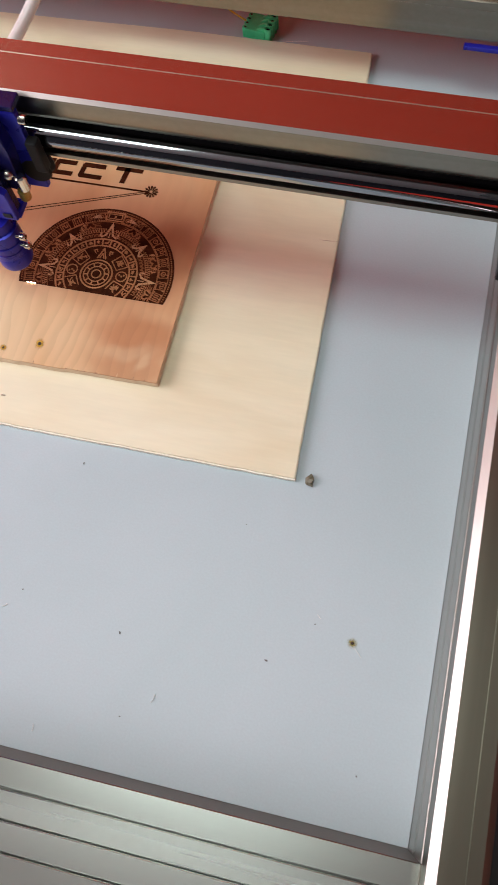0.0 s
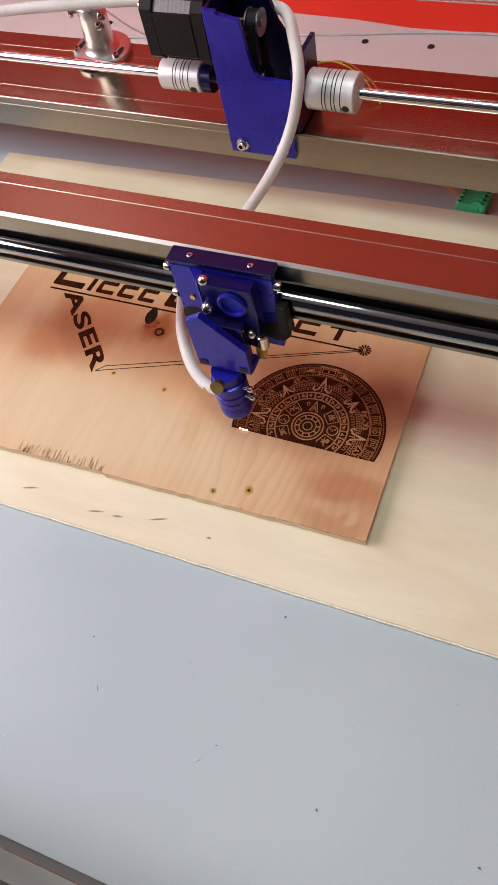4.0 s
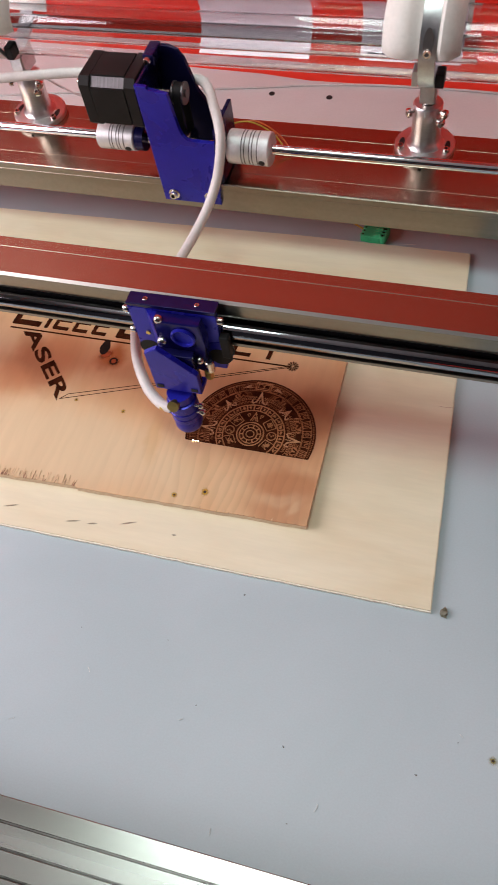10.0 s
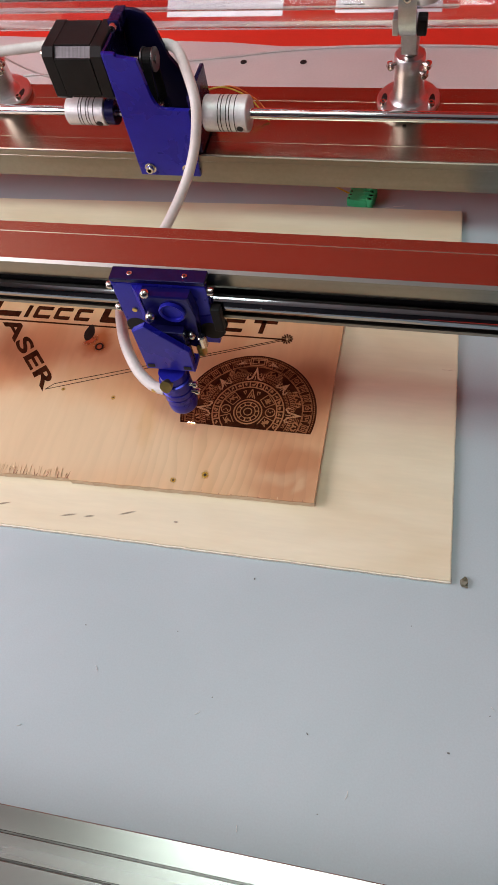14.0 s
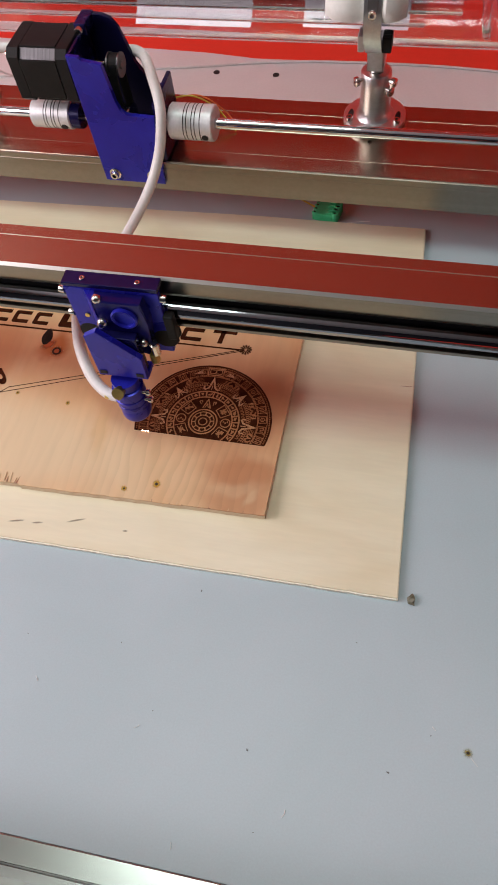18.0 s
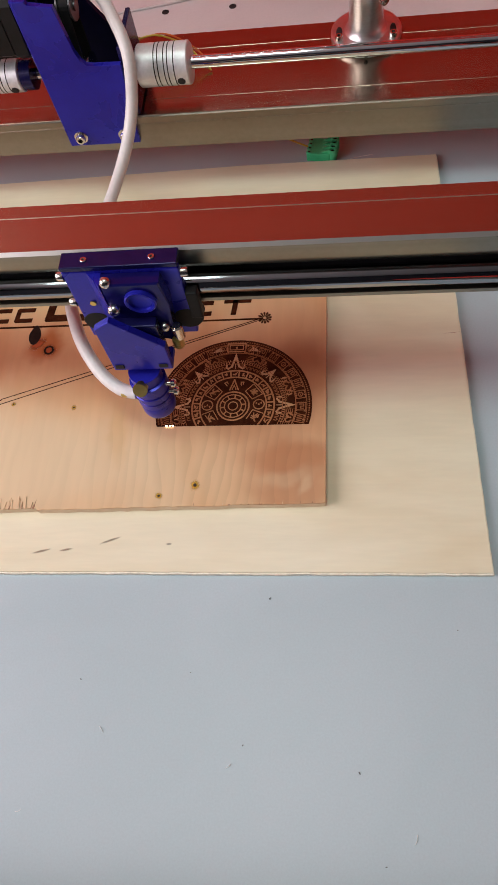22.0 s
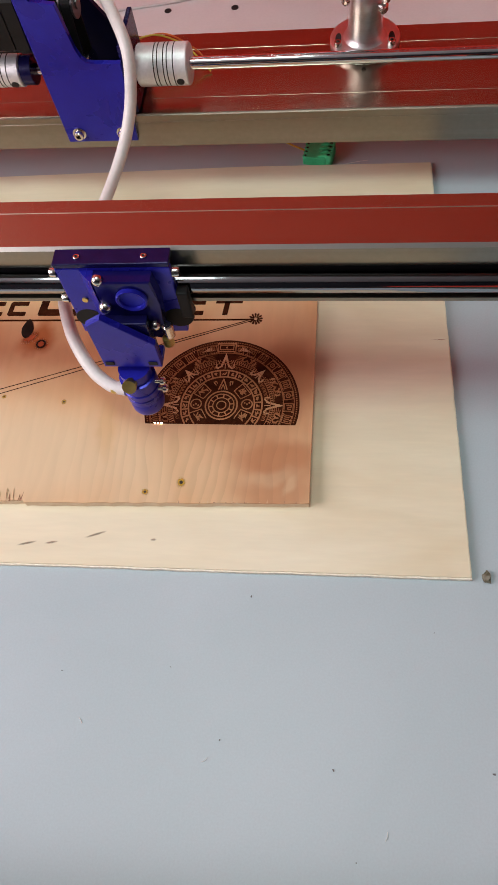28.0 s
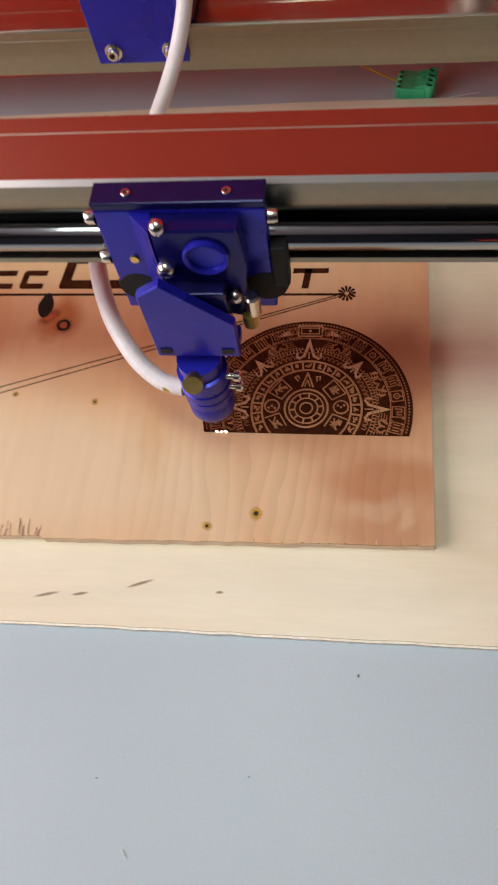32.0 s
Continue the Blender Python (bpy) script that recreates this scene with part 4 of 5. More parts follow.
bmesh.ops.create_icosphere(bm, subdivisions=2, radius=1.0)
for v in bm.verts:
    v.co *= 1 + 0.55 * noise.noise(v.co * 1.7)
    v.co = Vector((0.0088 + v.co.x * 0.0026, 0.0012 + v.co.y * 0.0033, 0.0012 + v.co.z * 0.0014))
part("crumb", bm, STONE, grit)
burnmark = thing("bed_burn_mark", "tiny yellowish burn mark on the grey bed", "burn mark")
soft_spot("halo", BEDSPOT, 0.0469, -0.0793, 0.0001, 0.0034, 0.0034, burnmark)
soft_spot("pit", PIT, 0.0469, -0.0793, 0.0002, 0.0013, 0.0012, burnmark)
for k, (sx, sy, sr) in enumerate(((0.0059, -0.0972, 0.0009), (0.0267, -0.0741, 0.0005), (-0.1190, -0.0145, 0.0007), (-0.0717, -0.1006, 0.0008), (-0.16, -0.055, 0.0004), (-0.02, -0.03, 0.0004), (-0.13, -0.09, 0.0005), (0.06, -0.14, 0.0006), (-0.22, -0.06, 0.0005), (-0.06, -0.14, 0.0005))):
    sp = thing("dust_speck", "tiny dark speck of dust on the grey bed", "dust", group="specks on the bed")
    part("speck", blob(sx, sy, sr * 0.95, sr * 0.5, 0.0, 0.0003, seed=90 + k, turn=k * 0.7), DUST, sp)

FIBRE = shader("pale_fibre", (0.70, 0.69, 0.66), 0.6, other=(0.80, 0.79, 0.76), scale=(300, 300, 300))
for fx, fy, ln, turn in ((-0.046, -0.128, 0.0022, 1.3), (-0.137, -0.1, 0.0016, 0.7), (-0.205, -0.085, 0.0018, 2.2), (0.028, -0.070, 0.0014, 2.4), (-0.102, -0.155, 0.0018, 1.7), (0.0505, -0.0835, 0.0026, -0.8), (-0.243, -0.125, 0.0015, 0.4)):
    fb = thing("fibre_speck", "tiny pale fibre lying on the grey bed", "fibre", group="fibres on the bed")
    curve_tube("strand", [(fx - ln * math.cos(turn), fy - ln * math.sin(turn), 0.00025), (fx + 0.0004, fy - 0.0003, 0.0003), (fx + ln * math.cos(turn), fy + ln * math.sin(turn), 0.00025)], 0.00016, FIBRE, fb, n=6, steps=4)
fb = thing("wood_hair", "thin pale splinter standing off the plywood edge", "splinter")
curve_tube("strand", [(-0.074, 0.3112, 0.0036), (-0.064, 0.3130, 0.0040), (-0.056, 0.3139, 0.0043)], 0.00018, FIBRE, fb, n=6, steps=4)

# ---- gantry ----
gantry = thing("gantry_beam", "aluminium gantry beam with polished guide rod, spanning the bed", "gantry")
gp = [(0.0062, 0.0)] + [(0.0062 - 0.0062 * math.sin(a), 0.0072 - 0.0072 * math.cos(a)) for a in [math.pi / 2 * k / 6 for k in range(1, 7)]]
gp += [(0, 0.0162), (0.0017, 0.0179), (0.0318, 0.0179), (0.0335, 0.0162), (0.0335, 0.0)]
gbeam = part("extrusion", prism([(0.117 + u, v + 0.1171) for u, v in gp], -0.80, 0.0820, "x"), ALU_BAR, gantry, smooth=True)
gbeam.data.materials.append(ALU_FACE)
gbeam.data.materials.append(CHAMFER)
# by facing: painted highlight on the chamfer, dimmer reflection on the front
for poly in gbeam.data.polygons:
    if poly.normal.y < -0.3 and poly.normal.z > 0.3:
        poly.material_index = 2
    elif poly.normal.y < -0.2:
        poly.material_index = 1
# pale strip stands in for the highlight on a groove edge
part("bead", prism([(0.1403, 0.1350), (0.1410, 0.1350), (0.1408, 0.1352), (0.1405, 0.1352)], -0.80, 0.0820, "x"), BEAD, gantry)
part("belt_channel", prism([(0.1232, 0.1012), (0.140, 0.1012), (0.140, 0.1169), (0.1232, 0.1169)], -0.80, 0.0815, "x"), BLACKRUB, gantry, "black drive belt channel")
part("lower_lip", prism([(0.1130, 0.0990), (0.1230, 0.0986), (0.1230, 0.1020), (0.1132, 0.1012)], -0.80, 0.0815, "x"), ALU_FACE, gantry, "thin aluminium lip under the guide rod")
part("guide_rod", lathe([(0.0052, 0), (0.0058, 0.0008), (0.0058, 0.8792), (0.0052, 0.88)], (-0.80, 0.1168, 0.1097), "x", n=40), DARKROD, gantry, "polished steel guide rod, dark reflections in its colour", smooth=True)
part("end_plate", box(0.0822, 0.0862, 0.104, 0.152, 0.066, 0.137, 0.001), BLACK, gantry)

# ---- laser head ----
HX = -0.1820
head = thing("laser_carriage", "blue anodised laser head with lens tube riding on the gantry", "laser head")
hb = lambda u: HX + u
part("carriage_plate", box(hb(-0.029), hb(0.029), 0.1067, 0.1106, 0.0815, 0.1338, 0.0008), BLUE, head)
# flange, mount and shelf arm use darker blues in place of shade
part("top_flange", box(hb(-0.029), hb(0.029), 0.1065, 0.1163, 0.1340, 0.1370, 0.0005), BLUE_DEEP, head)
for u in (-0.017, 0.0165):
    cap_screw(head, (hb(u), 0.1110, 0.1370), "z", 0.0016, 0.0008)
mount = part("mirror_mount", prism([(hb(-0.0090), 0.1325), (hb(0.0200), 0.1325), (hb(0.0215), 0.116), (hb(0.0190), 0.086), (hb(0.004), 0.090), (hb(-0.0090), 0.1000)], 0.0985, 0.1066, "y", bevel=0.0008), BLUE_SHADE, head, "blue mirror mount with shade in its colour")
part("mirror_ring", lathe([(0.0080, 0), (0.0080, 0.0016), (0.0072, 0.0022), (0.0062, 0.0016), (0.0060, 0.0003), (0.00001, 0.0002)], (hb(0.0085), 0.0986, 0.1205), n=28, m=Matrix.Translation((hb(0.0085), 0.0986, 0.1205)) @ Matrix.Rotation(radians(90), 4, "X")), BLUE, mount, smooth=True)
part("side_wedge", prism([(hb(-0.0165), 0.1066), (hb(-0.0091), 0.0986), (hb(-0.0091), 0.1066)], 0.0970, 0.1325, "z"), BLUE, head)
plate = part("lens_bracket", prism([(hb(-0.0165), 0.0750), (hb(0.0155), 0.0750), (hb(0.0158), 0.0955), (hb(-0.0075), 0.1180), (hb(-0.0165), 0.1120)], 0.0880, 0.0920, "y", bevel=0.0005), BLUE, head)
part("lens_shelf", box(hb(-0.0150), hb(0.0145), 0.0922, 0.1025, 0.0712, 0.0752, 0.0006), BLUE, head)
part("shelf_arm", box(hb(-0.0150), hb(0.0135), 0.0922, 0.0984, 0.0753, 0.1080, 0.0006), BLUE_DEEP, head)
for u in (-0.0125, 0.0112):
    part("slot", box(hb(u) - 0.0024, hb(u) + 0.0024, 0.0873, 0.0879, 0.0775, 0.0805, 0.0003), HOLE, plate)
for u, y, z, r in ((-0.0060, 0.1015, 0.1325, 0.0030), (-0.0062, 0.0984, 0.1155, 0.0032), (0.0158, 0.0984, 0.1000, 0.0028)):
    ob = part("ball_screw", lathe([(r, 0), (r, r * 0.5), (r * 0.85, r * 0.9), (r * 0.5, r * 1.2), (0.00001, r * 1.28)], (0, 0, 0), n=20, m=Matrix.Translation((hb(u), y, z)) @ Matrix.Rotation(radians(90), 4, "X")), STEEL, head, smooth=True)
part("brass_insert", lathe([(0.0016, 0), (0.0016, 0.0008), (0.00001, 0.0008)], (0, 0, 0), n=16, m=Matrix.Translation((hb(-0.0200), 0.1066, 0.1100)) @ Matrix.Rotation(radians(90), 4, "X")), BRASS, head)
for u, z in ((-0.0292, 0.1290), (-0.0292, 0.1090), (0.0292, 0.1280)):
    cap_screw(head, (hb(u), 0.1088, z), "x", 0.0026, 0.0034, 1 if u > 0 else -1)
NX, NY = hb(-0.0018), 0.0905
tube = part("lens_tube", lathe([(0.0088, 0.0711), (0.0088, 0.0640), (0.0102, 0.0636), (0.0102, 0.0560), (0.0096, 0.0556), (0.0096, 0.0546), (0.0103, 0.0542), (0.0103, 0.0500), (0.0097, 0.0496), (0.0097, 0.0488), (0.0101, 0.0484), (0.0101, 0.0440), (0.0088, 0.0434)], (NX, NY, 0), n=40), BLUE, head, "ringed blue lens tube", smooth=True)
part("nozzle_tip", lathe([(0.0094, 0.0438), (0.0098, 0.0430), (0.0098, 0.0352), (0.0094, 0.0338), (0.0084, 0.0330), (0.0030, 0.0330), (0.0026, 0.0360)], (NX, NY, 0), n=36), BLUE, head, smooth=True)
part("brass_fitting", lathe([(0.0020, -0.004), (0.0020, 0.0), (0.0036, 0.0002), (0.0036, 0.0030), (0.0040, 0.0032), (0.0040, 0.0048), (0.00001, 0.0048)], (0, 0, 0), n=22, m=Matrix.Translation((NX - 0.0010, NY - 0.0084, 0.0680)) @ Matrix.Rotation(radians(62), 4, "X")), BRASS, head, "knurled brass fitting")
part("brass_spring", lathe([(0.0026, 0.0), (0.0030, 0.0008), (0.0026, 0.0016), (0.0030, 0.0024), (0.0026, 0.0032), (0.0030, 0.0040), (0.0026, 0.0048), (0.0030, 0.0056), (0.0026, 0.0064)], (hb(0.0200), 0.0975, 0.0830), n=18), BRASS, head, "small brass spring", smooth=True)
part("adjuster", lathe([(0.0024, 0.0896), (0.0030, 0.0900), (0.0030, 0.0985), (0.0022, 0.0992)], (hb(0.0215), 0.0985, 0), n=18), STEEL, head, smooth=True)
for z in (0.0600, 0.0522):
    part("thumb_screw", lathe([(0.0012, 0), (0.0012, 0.0030), (0.0022, 0.0030), (0.0024, 0.0052), (0.0015, 0.0060)], (NX + 0.0098, NY - 0.002, z), "x", n=16), STEEL, tube, smooth=True)
part("hose_barb", lathe([(0.0026, 0), (0.0026, -0.004), (0.0032, -0.0045), (0.0024, -0.0100)], (NX - 0.0090, NY, 0.0475), "x", n=16), BRASS, tube, smooth=True)
for u, z in ((0.026, 0.094), (-0.022, 0.094)):
    wheel = part("roller", lathe([(0.0040, -0.004), (0.0075, -0.004), (0.0082, -0.0025), (0.0062, 0), (0.0082, 0.0025), (0.0075, 0.004), (0.0040, 0.004)], (hb(u), 0.1105, z), "y", n=24), BLACKRUB, head, smooth=True)
part("belt_clamp", box(hb(0.0292), hb(0.0352), 0.1030, 0.1090, 0.0980, 0.1180, 0.001), BLACKRUB, head)

# ---- air hose from the bracket down to the lens tube ----
tagged(curve_tube("air_hose", [(-0.6109, 0.3051, 0.1231), (-0.4925, 0.3135, 0.1251), (-0.4173, 0.3296, 0.1261), (-0.344, 0.3458, 0.1251), (-0.2946, 0.3527, 0.1212), (-0.2573, 0.346, 0.1221), (-0.2397, 0.3407, 0.129), (-0.2252, 0.3286, 0.132), (-0.2133, 0.3076, 0.1281), (-0.2062, 0.2927, 0.1172), (-0.2066, 0.2850, 0.102), (-0.2100, 0.2770, 0.0855), (-0.2160, 0.2630, 0.0700), (-0.2245, 0.2366, 0.0585), (-0.2335, 0.2, 0.054), (-0.240, 0.16, 0.06), (-0.231, 0.126, 0.058), (-0.2175, 0.104, 0.052), (-0.2045, 0.0935, 0.0478), (-0.1938, 0.0905, 0.0475)], 0.0039, HOSE, n=18, steps=10), "milky white silicone air hose looping down to the laser head", "hose")

# ---- drive shaft with couplings on the rear beam ----
shaft = thing("drive_shaft", "polished steel drive shaft running along the rear beam", "shaft")
SY, SZ = 0.3185, 0.0880
part("rod", lathe([(0.0036, 0), (0.0040, 0.0005), (0.0040, 1.0995), (0.0036, 1.1)], (-0.80, SY, SZ), "x", n=28), CHROME, shaft, smooth=True)


def coupling(x0, length, r, parent):
    """A slit jaw coupling with helical cuts and a clamp screw hole."""
    n = 5
    prof = [(0.0041, 0), (r - 0.0008, 0), (r, 0.0008)]
    for k in range(n):
        c = length * (0.36 + 0.07 * k) + (0.0016 if k > 1 else 0) + (0.0016 if k > 3 else 0)
        prof += [(r, c), (r - 0.0010, c + 0.0001), (r - 0.0010, c + 0.0004), (r, c + 0.0005)]
    prof += [(r, length - 0.0008), (r - 0.0008, length), (0.0041, length)]
    ob = part("coupling", lathe(prof, (x0, SY, SZ), "x", n=40), COUPLING, parent, "silver slit shaft coupling", smooth=True)
    for k in range(n):
        c = length * (0.36 + 0.07 * k) + (0.0016 if k > 1 else 0) + (0.0016 if k > 3 else 0)
        part("slit", lathe([(r - 0.0009, c - 0.0001), (r + 0.00004, c - 0.0001), (r + 0.00004, c + 0.0006), (r - 0.0009, c + 0.0006)], (x0, SY, SZ), "x", n=40), HOLE, ob)
    d = Vector((0, -0.80, -0.25)).normalized() if length > 0.034 else Vector((0, -0.75, -0.3)).normalized()
    m = Matrix.Translation(Vector((x0 + length * 0.84, SY, SZ)) + d * (r - 0.0016)) @ d.to_track_quat("Z", "Y").to_matrix().to_4x4()
    part("clamp_hole", lathe([(0.0026, 0), (0.0026, 0.0021), (0.00001, 0.0021)], (0, 0, 0), n=18, m=m), HOLE, ob)
    return ob


coupling(-0.2095, 0.0345, 0.0132, shaft)
coupling(-0.3235, 0.0330, 0.0108, shaft)
part("collar", lathe([(0.0041, 0), (0.0100, 0), (0.0100, 0.0075), (0.0041, 0.0075)], (-0.2900, SY, SZ), "x", n=32), BLUE_DEEP, shaft, "dark blue shaft collar", smooth=True)

# ---- motor bracket ----
bracket = thing("motor_bracket", "blue anodised motor bracket screwed to the rear beam", "bracket")
curve = [(-0.2610, 0.1488), (-0.2604, 0.1462), (-0.2452, 0.1442), (-0.2436, 0.1290), (-0.2420, 0.1150), (-0.2404, 0.1082), (-0.2375, 0.1050), (-0.2330, 0.1040)]
fp = [(-0.2685, 0.0435), (-0.2180, 0.0435), (-0.2150, 0.1045)] + curve[::-1] + [(-0.2705, 0.1495)]
part("front_plate", prism(fp, 0.2985, 0.3022, "y", bevel=0.0005), BLUE, bracket)
# inner plates take darker blues, their shade being in the colour
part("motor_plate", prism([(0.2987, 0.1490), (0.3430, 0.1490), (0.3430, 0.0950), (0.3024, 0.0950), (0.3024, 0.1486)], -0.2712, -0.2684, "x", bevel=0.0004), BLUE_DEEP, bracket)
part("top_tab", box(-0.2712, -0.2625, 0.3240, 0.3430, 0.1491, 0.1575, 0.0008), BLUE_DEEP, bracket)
bk = [(-0.2680, 0.0640), (-0.2160, 0.0640), (-0.2160, 0.0990), (-0.2300, 0.1060), (-0.2385, 0.1200), (-0.2425, 0.1370), (-0.2450, 0.1470), (-0.2495, 0.1535), (-0.2560, 0.1562), (-0.2620, 0.1565), (-0.2680, 0.1500)]
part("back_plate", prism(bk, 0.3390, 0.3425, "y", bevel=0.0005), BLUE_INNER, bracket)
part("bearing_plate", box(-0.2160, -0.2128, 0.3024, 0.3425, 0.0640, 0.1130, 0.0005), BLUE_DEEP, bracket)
cap_screw(bracket, (-0.2672, 0.3240, 0.1535), "y", 0.0030, 0.0036, -1)
for sx in (-0.2587, -0.2268):
    part("washer", lathe([(0.0048, 0), (0.0048, 0.0008), (0.0024, 0.0008)], (0, 0, 0), n=24, m=Matrix.Translation((sx, 0.2985, 0.0511)) @ Matrix.Rotation(radians(90), 4, "X")), STEEL, bracket, smooth=True)
    cap_screw(bracket, (sx, 0.2977, 0.0511), "y", 0.0034, 0.0034, -1)
part("drive_pulley", lathe([(0.0085, 0), (0.0085, 0.0012), (0.0062, 0.0014), (0.0062, 0.0080), (0.0085, 0.0082), (0.0085, 0.0094), (0.0030, 0.0094), (0.0030, 0.0105)], (-0.2500, 0.3215, 0.1300), "x", n=28), MOTORGREY, bracket, "small toothed steel pulley", smooth=True)
part("driven_pulley", lathe([(0.0110, 0), (0.0110, 0.0012), (0.0088, 0.0014), (0.0088, 0.0080), (0.0110, 0.0082), (0.0110, 0.0094), (0.0040, 0.0094)], (-0.2500, SY, SZ), "x", n=28), STEEL, bracket, smooth=True)
belt = bmesh.new()
path = [(0.3215 + 0.0078 * math.cos(a), 0.1300 + 0.0078 * math.sin(a)) for a in [math.pi * k / 12 for k in range(13)]]
path += [(SY + 0.0104 * math.cos(a), SZ + 0.0104 * math.sin(a)) for a in [math.pi + math.pi * k / 12 for k in range(13)]]
inner = [((u - 0.32) * 0.86 + 0.32, (v - 0.109) * 0.955 + 0.109) for u, v in path]
for ring_x in (0,):
    ov = [[belt.verts.new((x, u, v)) for u, v in p] for x, p in ((-0.2485, path), (-0.2425, path), (-0.2425, inner), (-0.2485, inner))]
    for a, b in zip(ov, ov[1:] + ov[:1]):
        for k in range(len(path)):
            j = (k + 1) % len(path)
            belt.faces.new((a[k], a[j], b[j], b[k]))
part("drive_belt", belt, BLACKRUB, bracket, "black toothed belt")

# ---- stepper motor ----
motor = thing("stepper_motor", "square black stepper motor mounted beside the blue bracket", "motor")
MX0, MX1, MY0, MY1, MZ0, MZ1 = -0.3185, -0.2713, 0.3005, 0.3425, 0.1085, 0.1505


def chamfered(c):
    return [(MY0 + c, MZ0), (MY1 - c, MZ0), (MY1, MZ0 + c), (MY1, MZ1 - c), (MY1 - c, MZ1), (MY0 + c, MZ1), (MY0, MZ1 - c), (MY0, MZ0 + c)]


part("rear_cap", prism(chamfered(0.0050), MX0, MX0 + 0.0095, "x", bevel=0.0006), BLACK, motor)
part("front_cap", prism(chamfered(0.0050), MX1 - 0.0095, MX1, "x", bevel=0.0006), BLACK, motor)
part("stator", prism([(u * 0.985 + 0.3215 * 0.015, v * 0.985 + 0.1295 * 0.015) for u, v in chamfered(0.0070)], MX0 + 0.0095, MX1 - 0.0095, "x"), MOTORGREY, motor, "grey laminated steel core")
part("sleeve", box(MX0 + 0.0096, MX1 - 0.0096, MY0 - 0.0004, MY1 + 0.0004, MZ0 + 0.0060, MZ1 - 0.0065, 0.0004), BLACK, motor)
part("sleeve", box(MX0 + 0.0096, MX1 - 0.0096, MY0 + 0.0065, MY1 - 0.0065, MZ0 - 0.0004, MZ1 + 0.0004, 0.0004), BLACK, motor)
part("pilot", lathe([(0.011, 0), (0.011, 0.002), (0.0025, 0.002), (0.0025, 0.018)], (MX1, 0.3215, 0.1300), "x", n=28), STEEL, motor, smooth=True)
for my in (MY0 + 0.0055, MY1 - 0.0055):
    for mz in (MZ0 + 0.0055, MZ1 - 0.0055):
        cap_screw(motor, (MX0, my, mz), "x", 0.0025, 0.0020, -1)

# ---- glass laser tube ----
TY, TZ = 0.3690, 0.1515
laser = thing("laser_tube", "clear glass laser tube with inner bore and coiled gas line", "laser tube")
part("outer_jacket", pipe(0.0236, 0.0250, -0.78, 0.30, TY, TZ, 56), GLASS, laser, smooth=True)
part("water_jacket", pipe(0.0122, 0.0132, -0.74, -0.030, TY, TZ, 40), GLASS, laser, smooth=True)
part("bore", pipe(0.0042, 0.0054, -0.76, -0.006, TY, TZ, 24), GLASS, laser, smooth=True)
coil = []
for k in range(0, 7 * 16 + 1):
    a = 2 * math.pi * k / 16
    coil.append((0.004 + 0.0122 * k / 16, TY + 0.0165 * math.cos(a), TZ + 0.0165 * math.sin(a)))
curve_tube("gas_coil", coil, 0.0028, GLASS, laser, "spiral glass gas line", n=10, steps=2)
curve_tube("coil_lead", [(-0.014, TY, TZ + 0.004), (-0.010, TY + 0.004, TZ + 0.012), (-0.004, TY + 0.010, TZ + 0.0145), (0.004, TY + 0.0165, TZ)], 0.0028, GLASS, laser, n=10, steps=5)


def sticker(x0, x1, a0, a1, name, label):
    bm = bmesh.new()
    n = 14
    rows = []
    for r in (0.02512, 0.02530):
        rows.append([[bm.verts.new((x, TY + r * math.cos(a0 + (a1 - a0) * k / n), TZ + r * math.sin(a0 + (a1 - a0) * k / n))) for k in range(n + 1)] for x in (x0, x1)])
    for lay in rows:
        for k in range(n):
            bm.faces.new((lay[0][k], lay[0][k + 1], lay[1][k + 1], lay[1][k]))
    for s in (0, 1):
        for k in range(n):
            bm.faces.new((rows[0][s][k], rows[0][s][k + 1], rows[1][s][k + 1], rows[1][s][k]))
    for k in (0, n):
        bm.faces.new((rows[0][0][k], rows[0][1][k], rows[1][1][k], rows[1][0][k]))
    return part(name, bm, PAPER, laser, label)


st = sticker(-0.118, -0.042, radians(-70), radians(60), "label_sticker", "white paper label round the back, dimmed pinkish in its colour")
for k, (u, w) in enumerate(((-0.112, 0.008), (-0.102, 0.005), (-0.094, 0.008), (-0.083, 0.007))):
    a = radians(-62)
    part("print_bar", box(u, u + w, TY + 0.0254 * math.cos(a) - 0.0008, TY + 0.0254 * math.cos(a) + 0.0008, TZ + 0.0254 * math.sin(a) - 0.0012, TZ + 0.0254 * math.sin(a) + 0.0012), PRINT, st)
sticker(-0.2475, -0.157, radians(-75), radians(50), "label_sticker", "pale paper label wrapped round the back")


